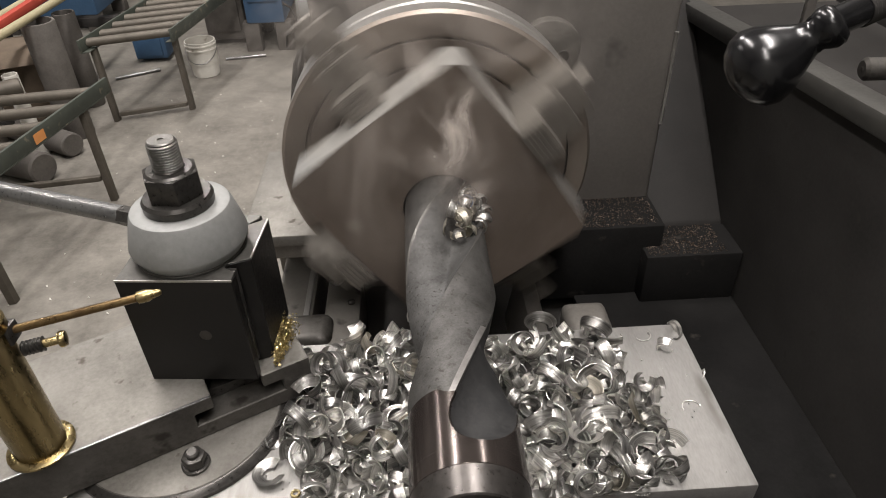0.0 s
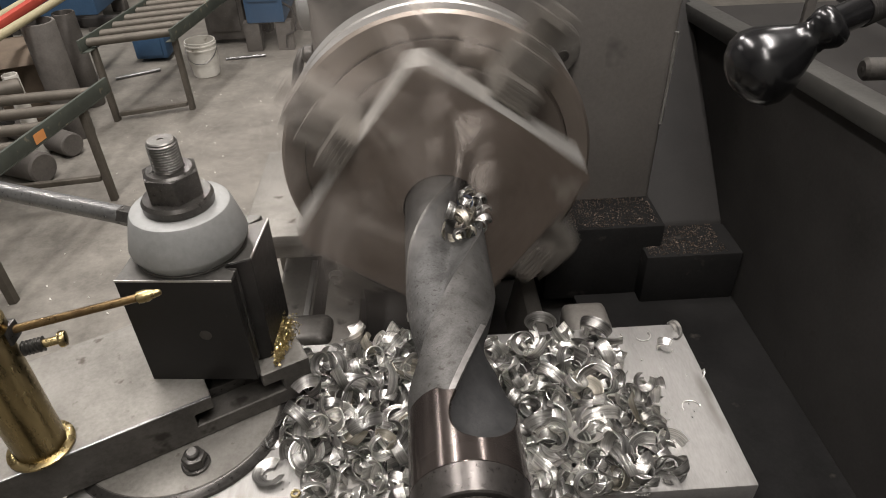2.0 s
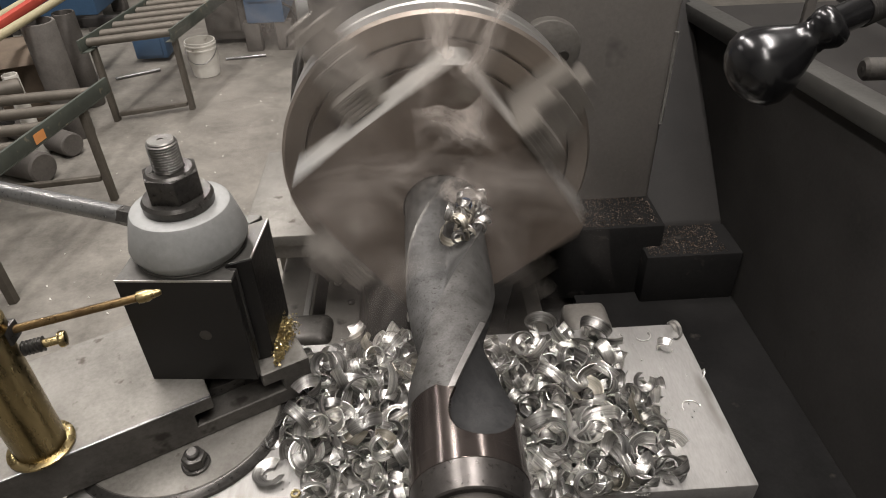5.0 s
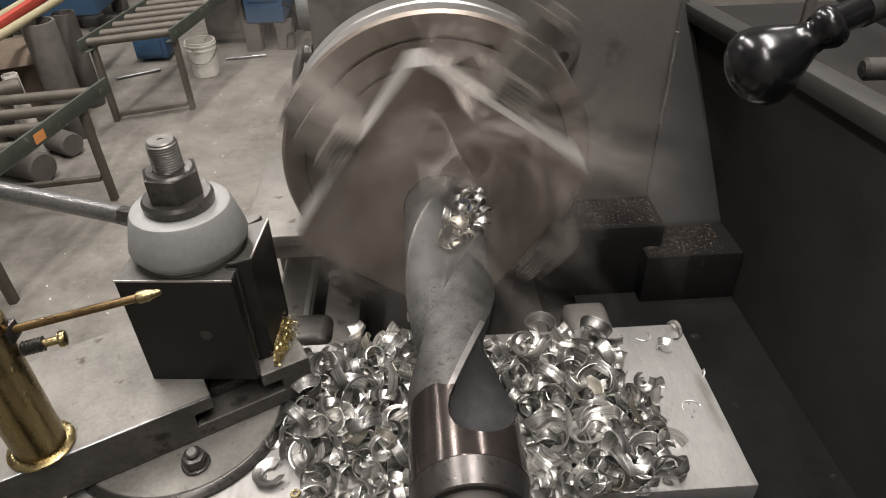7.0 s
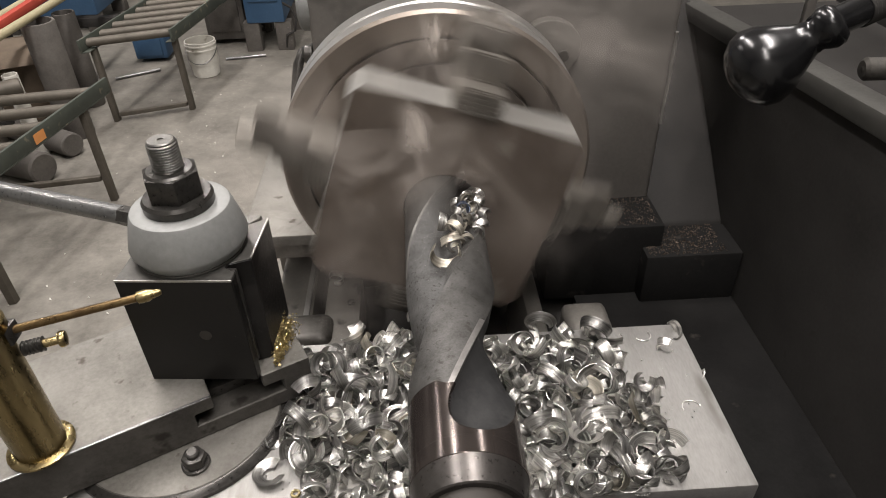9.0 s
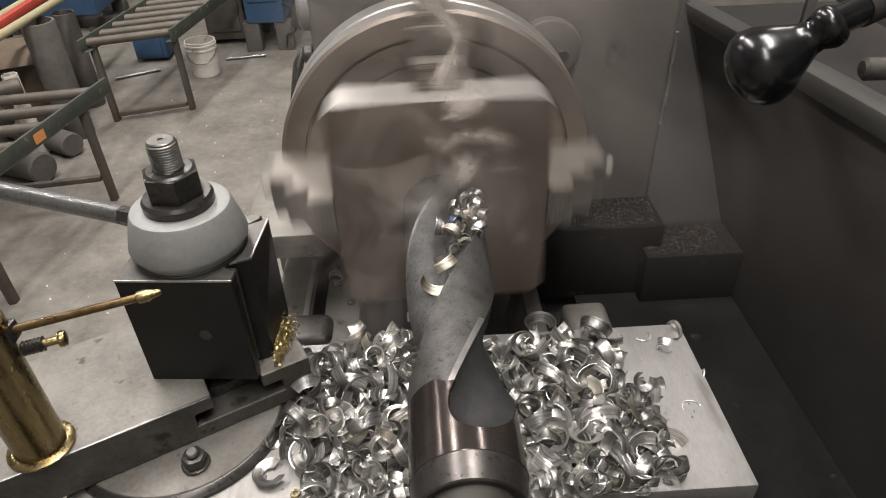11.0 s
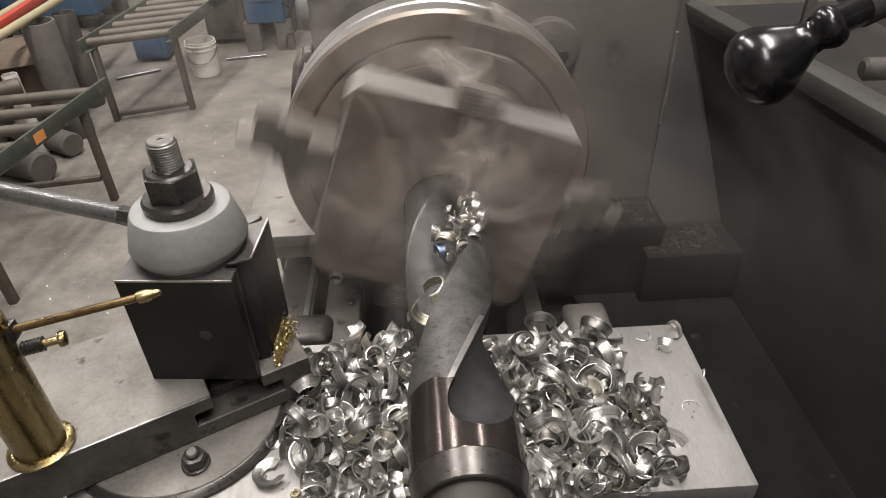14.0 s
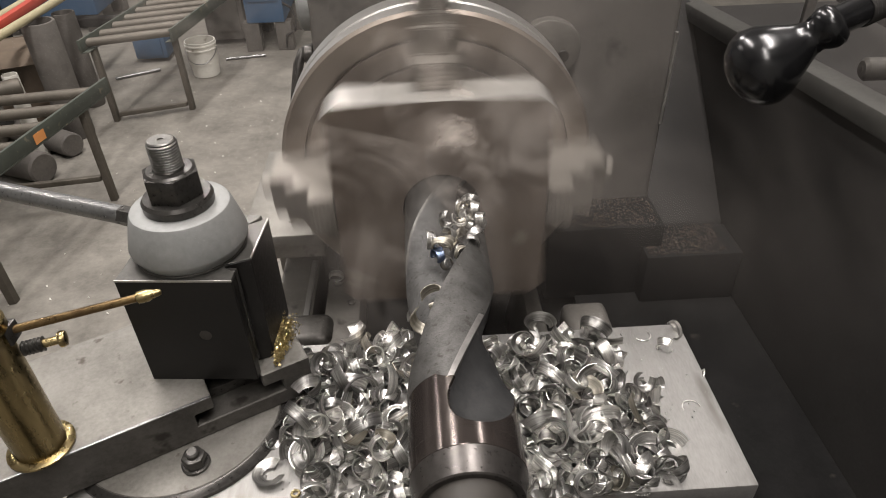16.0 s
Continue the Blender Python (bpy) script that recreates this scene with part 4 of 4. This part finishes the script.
def scrap():
    """Offcuts on the near table."""
    r = random.Random(5)
    for x, y, rz in ((-1.614, 1.558, 20), (-1.763, 1.856, 70), (-1.699, 1.218, -30), (-1.891, 1.59, 10)):
        t = thing("paper_scrap", "crumpled off-white scrap lying on the rollers", "scrap", at(x, y, -0.577, r.uniform(-6, 6), r.uniform(-6, 6), rz), "scraps on the table")
        bm = bmesh.new()
        bmesh.ops.create_icosphere(bm, subdivisions=3, radius=0.03)
        for v in bm.verts:
            v.co = Vector((v.co.x * 1.5, v.co.y * 0.8, v.co.z * 0.5 + 0.012)) * (1 + 0.35 * noise.noise(v.co * 60 + Vector((x, y, 0))))
        part("lump", bm, M_BUCKET, t)


scrap()


def specks():
    """Bits of swarf strewn over the workshop floor, and grit on the ledges."""
    r = random.Random(3)
    for name, m, n, label, f in (
            ("floor_specks", M_BUCKET, 110, "pale specks of swarf strewn over the concrete", lambda: (r.uniform(-1.5, -0.2), r.uniform(0.9, 3.4), -1.05, 0.0055)),
            ("ledge_grit", M_GRIT, 1500, "brown metal grit lying on the dark ledges", None),
            ("brass_swarf", M_SWARFB, 1500, "small heap of bright brass swarf beside the tool post", None),
            ("slide_crumbs", M_CHIP, 150, "tiny bright crumbs of steel on the plate", lambda: (r.uniform(-0.20, 0.29), r.uniform(-0.39, -0.16), -0.1598, 0.0016))):
        bm = bmesh.new()
        for i in range(n):
            if f:
                x, y, z, s = f()
            elif name == "ledge_grit":
                x, y, z, s = (r.uniform(0.205, 0.345), r.uniform(0.066, 0.148), -0.16, 0.0017) if i % 2 else (r.uniform(0.328, 0.45), r.uniform(0.038, 0.114), -0.20, 0.0017)
            else:
                k = r.random() ** 0.7
                x, y = -0.1885 + r.gauss(0, 0.0046) * (0.5 + k), -0.256 + 0.066 * k + r.gauss(0, 0.005)
                z, s = -0.095 + max(0, 0.016 - abs(x + 0.190) * 0.9) * r.random(), 0.00165
            s *= r.uniform(0.4, 1.2)
            q = Euler((r.uniform(0, 6), r.uniform(0, 6), r.uniform(0, 6))).to_matrix()
            v = [bm.verts.new(Vector((x, y, z + s * 0.4)) + q @ Vector(p) * s) for p in ((1, 0, -0.4), (-0.6, 0.8, -0.3), (-0.5, -0.9, -0.2), (0.1, 0, 0.6))]
            for a in ((0, 1, 2), (0, 3, 1), (1, 3, 2), (2, 3, 0)):
                bm.faces.new([v[t] for t in a])
        bmesh.ops.recalc_face_normals(bm, faces=bm.faces)
        tagged(part(name, bm, m), label, "swarf", kind="stuff")


specks()


def stray_chips():
    flat = CHIPS[20][0]
    loose_chip(flat, -0.194, -0.348, -0.1535, (4, 3, 200), "flat ring-shaped steel chip lying on the plate")
    loose_chip(CHIPS[4][0], 0.225, -0.350, -0.152, (12, -10, 120), "flat ring-shaped steel chip lying on the plate")
    for k, x, y, rot in ((12, 0.282, -0.176, (40, 20, 30)), (18, 0.263, -0.205, (70, 10, 140)), (18, 0.233, -0.266, (30, 60, 10)), (16, 0.215, -0.295, (80, 0, 60)),
                         (12, 0.209, -0.378, (20, 70, 0)), (12, -0.189, -0.298, (60, 20, 90)), (0, -0.15, -0.378, (75, 10, 20)), (18, 0.19, -0.172, (50, 0, 200)), (12, 0.165, -0.168, (80, 30, 10))):
        loose_chip(CHIPS[k][0], x, y, PLATE + CHIPS[k][1] * 0.55, rot, "single curled steel chip lying apart on the plate")
    loose_chip(CHIPS[6][0], -0.168, 0.078, -0.2435, (8, 5, 40), "curled steel chip lying on the bed way")
    thin = chip_mesh(0.0095, 0.0012, radians(190), 0.1, 0.0, 0.0008, 16, False)
    thin.materials.append(M_CHIP)
    for x, y, rz in ((0.266, -0.294, 100), (0.244, -0.176, -60)):
        loose_chip(thin, x, y, PLATE + 0.0008, (0, 0, rz), "thin hair-like curl of steel on the plate")
    sl = chip_mesh(0.02, 0.004, radians(40), 0.4, 0.0, 0.0015, 8, False)
    sl.materials.append(M_BRIGHT)
    loose_chip(sl, 0.294 - 0.019, -0.243, PLATE + 0.003, (20, 10, -10), "bright steel sliver at the edge of the plate")


stray_chips()


def brass_nut():
    t = thing("brass_ferrule", "small brass ferrule lying on the plate among chips", "ferrule", at(-0.166, -0.372, PLATE))
    part("ring", turned([(0.0028, 0), (0.0048, 0.0002), (0.0052, 0.0008), (0.0052, 0.0022), (0.0046, 0.003), (0.0028, 0.003), (0.0026, 0.0015)], 24, close=False), M_SWARFB, t, "", 40)


brass_nut()


# ---- chips that climb the flute ----
CURLS = []
for rad, width, deg, mt in ((0.0068, 0.0085, 250, M_CHIPT), (0.0080, 0.0095, 220, M_CHIP), (0.0060, 0.0080, 280, M_CHIP), (0.0090, 0.0080, 190, M_CHIPT), (0.0074, 0.0100, 240, M_CHIP)):
    curl = chip_mesh(rad, width, radians(deg), 0.2, 0.003)
    curl.materials.append(mt)
    CURLS.append(curl)
BLUE = chip_mesh(0.0072, 0.009, radians(260), 0.2, 0.003)
BLUE.materials.append(M_CHIPB)
FLUTE_CHIPS = []
fr = random.Random(41)
for fi in range(30):
    ring = fi in (0, 1)
    fc = new("steel_chip", BLUE if fi == 4 else CHIPS[1 + 2 * fi][0] if ring else CURLS[fi % 5])
    tagged(fc, "curled steel chip tempered blue riding in the flute" if fi == 4 else "open ring-shaped steel chip sliding down the flute" if ring else "hot curled steel chip with a straw tint riding in the flute", "metal chip", "chips in the flute")
    FLUTE_CHIPS.append((fc, fi, (fr.uniform(0, 360), fr.uniform(0, 360), fr.uniform(0, 360)), fr.uniform(-1, 1), fr.uniform(20, 60)))


def eased(keys, t):
    for (a, p), (b, q) in zip(keys, keys[1:]):
        if t <= b:
            return p + (q - p) * (t - a) / (b - a)
    return keys[-1][1]


# how far out of the chuck the packed chips and the first loose rings have come
PACK = ((0.0, 0.201), (4.0, 0.204), (7.0, 0.216), (9.0, 0.224), (12.5, 0.236), (16.0, 0.252))
RINGS = ((0.0, 0.185), (7.0, 0.205), (9.0, 0.235), (11.3, 0.278), (12.5, 0.296), (14.5, 0.312), (16.0, 0.318))


# ---- smoke ----
def smoke_material(name, amount, size, low):
    m = bpy.data.materials.new(name)
    m.use_nodes = True
    nd, ln = m.node_tree.nodes, m.node_tree.links
    nd.remove(nd["Principled BSDF"])
    tc = nd.new("ShaderNodeTexCoord")
    info = nd.new("ShaderNodeObjectInfo")
    sc = nd.new("ShaderNodeVectorMath")
    sc.operation = "SCALE"
    sc.inputs[0].default_value = (11, 5, 8)
    ln.new(info.outputs["Random"], sc.inputs["Scale"])
    ad = nd.new("ShaderNodeVectorMath")
    ln.new(tc.outputs["Object"], ad.inputs[0])
    ln.new(sc.outputs[0], ad.inputs[1])
    nz = nd.new("ShaderNodeTexNoise")
    nz.inputs["Scale"].default_value, nz.inputs["Detail"].default_value, nz.inputs["Distortion"].default_value = size, 5, 1.4
    ln.new(ad.outputs[0], nz.inputs["Vector"])
    mr = nd.new("ShaderNodeMapRange")
    mr.interpolation_type = "SMOOTHSTEP"
    mr.inputs[1].default_value, mr.inputs[2].default_value, mr.inputs[4].default_value = low, 0.80, amount
    ln.new(nz.outputs[0], mr.inputs[0])
    # fades towards its rim
    flat = nd.new("ShaderNodeMapping")
    flat.inputs["Location"].default_value, flat.inputs["Scale"].default_value = (-1, -1, 0), (2, 2, 0)
    ln.new(tc.outputs["Generated"], flat.inputs[0])
    gr = nd.new("ShaderNodeTexGradient")
    gr.gradient_type = "SPHERICAL"
    ln.new(flat.outputs[0], gr.inputs[0])
    sm = nd.new("ShaderNodeMapRange")
    sm.interpolation_type = "SMOOTHSTEP"
    sm.inputs[2].default_value = 0.75
    ln.new(gr.outputs[0], sm.inputs[0])
    mu = nd.new("ShaderNodeMath")
    mu.operation = "MULTIPLY"
    ln.new(mr.outputs[0], mu.inputs[0])
    ln.new(sm.outputs[0], mu.inputs[1])
    df, tl, tr = nd.new("ShaderNodeBsdfDiffuse"), nd.new("ShaderNodeBsdfTranslucent"), nd.new("ShaderNodeBsdfTransparent")
    for s in (df, tl):
        s.inputs[0].default_value = (0.96, 0.875, 0.80, 1)
    m1, m2 = nd.new("ShaderNodeMixShader"), nd.new("ShaderNodeMixShader")
    ln.new(df.outputs[0], m1.inputs[1])
    ln.new(tl.outputs[0], m1.inputs[2])
    ln.new(mu.outputs[0], m2.inputs[0])
    ln.new(tr.outputs[0], m2.inputs[1])
    ln.new(m1.outputs[0], m2.inputs[2])
    ln.new(m2.outputs[0], nd["Material Output"].inputs[0])
    return m


M_WISP = smoke_material("smoke_wisp", 0.75, 10, 0.42)
M_HAZE = smoke_material("smoke_haze", 0.16, 6, 0.34)
M_VEIL = smoke_material("smoke_veil", 0.08, 2.5, 0.25)


def wisp_mesh(w, h, fold, seed, mat, n=20):
    bm = bmesh.new()
    g = []
    for i in range(n + 1):
        row = []
        for j in range(n + 1):
            x, y = (i / n - 0.5) * w, (j / n - 0.5) * h
            q = noise.noise(Vector((x / w * 1.7 + seed, y / h * 2.2, seed * 0.7)))
            q2 = noise.noise(Vector((y / h * 2.5, seed + 4.0, x / w)))
            row.append(bm.verts.new((x + 0.18 * w * q2, y, fold * q)))
        g.append(row)
    for i in range(n):
        for j in range(n):
            bm.faces.new((g[i][j], g[i + 1][j], g[i + 1][j + 1], g[i][j + 1])).smooth = True
    bmesh.ops.scale(bm, vec=(K, K, K), verts=bm.verts)
    me = bpy.data.meshes.new("smoke")
    bm.to_mesh(me)
    bm.free()
    me.materials.append(mat)
    return me


SMALL = [wisp_mesh(0.105, 0.36, 0.035, 1.3 * k, M_WISP) for k in range(5)]
BIG = [wisp_mesh(0.36, 0.40, 0.09, 1.7 * k + 9, M_HAZE) for k in range(2)]
WISPS, HAZES = [], []
sr = random.Random(12)
for si in range(17):
    wo = tagged(new("smoke_wisp", SMALL[si % 5]), "thin curling wisp of pale cutting smoke rising from the drilled hole", "smoke", "wisps of smoke", "stuff")
    WISPS.append((wo, -2.0 + si * 1.1, sr.uniform(-1, 1), sr.uniform(0, 360), sr.uniform(-25, 25)))
for si in range(2):
    ho = tagged(new("smoke_haze", BIG[si]), "broad faint veil of smoke drifting before the chuck", "smoke", "veils of smoke", "stuff")
    HAZES.append((ho, sr.uniform(0, 6.28), sr.uniform(0.25, 0.6), sr.uniform(-1, 1)))
WIDE = [wisp_mesh(1.0, 0.8, 0.10, 2.1 * k + 30, M_VEIL) for k in range(2)]
VEILS = []
for si in range(2):
    vo = tagged(new("smoke_veil", WIDE[si]), ("thin haze of smoke gathering over the chip pan", "thin haze of smoke drifting out behind the headstock")[si], "smoke", "gathering haze", "stuff")
    VEILS.append((vo, (4.0, 6.5)[si], si))


# ---- ceiling lamps ----
def fixture(x, y):
    t = thing("ceiling_lamp", "long white fluorescent ceiling fixture", "ceiling lamp", pose(x, y, 3.50), "ceiling lamps")
    part("housing", box(-0.12, 0.12, -1.0, 1.0, 0, 0.1, 0.004), M_WALL, t, "", 30)


for lx, ly, lp in LAMPS:
    fixture(lx, ly)


# ---- motion ----
def motions():
    spin = [(0.1 * i, pose(0, 0, 0, 0, -504.0 * (0.1 * i - 1.0), 0)) for i in range(161)]
    walk(CHUCK, spin)
    walk(WORK, spin)
    walk(DRILL, [(t, at(0, 0.001 * (t - 8.0), 0)) for t in (0.0, 4.0, 8.0, 12.0, 16.0)])
    for ob, i, rot, side, roll in FLUTE_CHIPS:
        rows = []
        for k in range(17):
            t = float(k)
            if i < 2:
                s = eased(RINGS, t) - 0.026 * i
                a, r = flute_angle(s) - radians(20), 0.031
            else:
                # the blued chip works its way forward late on
                place = i - 2 if i != 4 else 16 - 15 * min(max((t - 9.0) / 5.0, 0), 1)
                s = eased(PACK, t) - 0.0042 * place + 0.0015 * math.sin(t * 0.8 + i)
                a, r = flute_angle(s) - radians(31) + 0.42 * side, 0.040 + 0.009 * math.sin(i * 2.4)
            rows.append((t, at(r * math.cos(a), -s, r * math.sin(a), rot[0] + roll * (s - 0.1) * 12, rot[1], rot[2] + roll * (s - 0.1) * 9)))
        walk(ob, rows)
    for ob, t0, drift, turn, lean in WISPS:
        # out of the bore, up the face and away over the headstock
        path = ((-0.6, 0.0, 0.55, 0.0), (-0.2, 0.012, -0.02, 0.010), (0.0, 0.016, -0.105, 0.04), (0.6, 0.022 + 0.008 * drift, -0.135, 0.120), (1.3, 0.016 + 0.02 * drift, -0.14, 0.215),
                (2.0, 0.008 + 0.06 * drift, -0.10, 0.36), (2.5, 0.14 * drift, 0.0, 0.56), (3.0, 0.5 * drift, 0.6, 1.05), (4.6, 3.4 * drift, 2.2 + 0.008 * turn, 2.35 + 0.015 * lean))
        rows = [(t0 + d, at(x, y, z, 70 + lean * 0.4, lean * d * 0.8, turn * 0.06 * d)) for d, x, y, z in path]
        rows = [q for q in rows if 0.02 < q[0] < 15.98]

        def along(t):
            d = min(max(t - t0, path[0][0]), path[-1][0])
            for a, b in zip(path, path[1:]):
                if d <= b[0]:
                    f = (d - a[0]) / (b[0] - a[0])
                    x, y, z = (a[k] + (b[k] - a[k]) * f for k in (1, 2, 3))
                    return at(x, y, z, 70 + lean * 0.4, lean * d * 0.8, turn * 0.06 * d)
        walk(ob, [(0.0, along(0.0)), *rows, (16.0, along(16.0))])
    for ob, ph, rate, side in HAZES:
        rows = []
        for k in range(33):
            t = 0.5 * k
            a = ph + rate * t
            rows.append((t, at(-0.02 + 0.09 * math.cos(a) + 0.03 * side, -0.18 - 0.03 * side + 0.02 * math.sin(2 * a), 0.13 + 0.10 * math.sin(a), 48 + 14 * math.sin(a), 15 * side, 40 * math.sin(a * 0.7))))
        walk(ob, rows)
    for ob, t0, i in VEILS:
        # sinks from above the headstock and settles, one over the pan and one over the floor behind
        rows = []
        for k in range(17):
            t = float(k)
            f = min(max((t - t0) / 8.0, 0), 1)
            f = f * f * (3 - 2 * f)
            x, y, z = ((0.62 - 0.29 * f, 0.75 - 0.85 * f, 1.15 - 0.95 * f), (0.1 - 0.55 * f, 1.0 - 0.25 * f, 1.3 - 1.2 * f))[i]
            z += 0.01 * math.sin(t + i)
            rows.append((t, at(x, y, z, 42 + 4 * math.sin(0.4 * t + i), 5 * math.sin(0.3 * t + 2 * i), 6 * i)))
        walk(ob, rows)


motions()
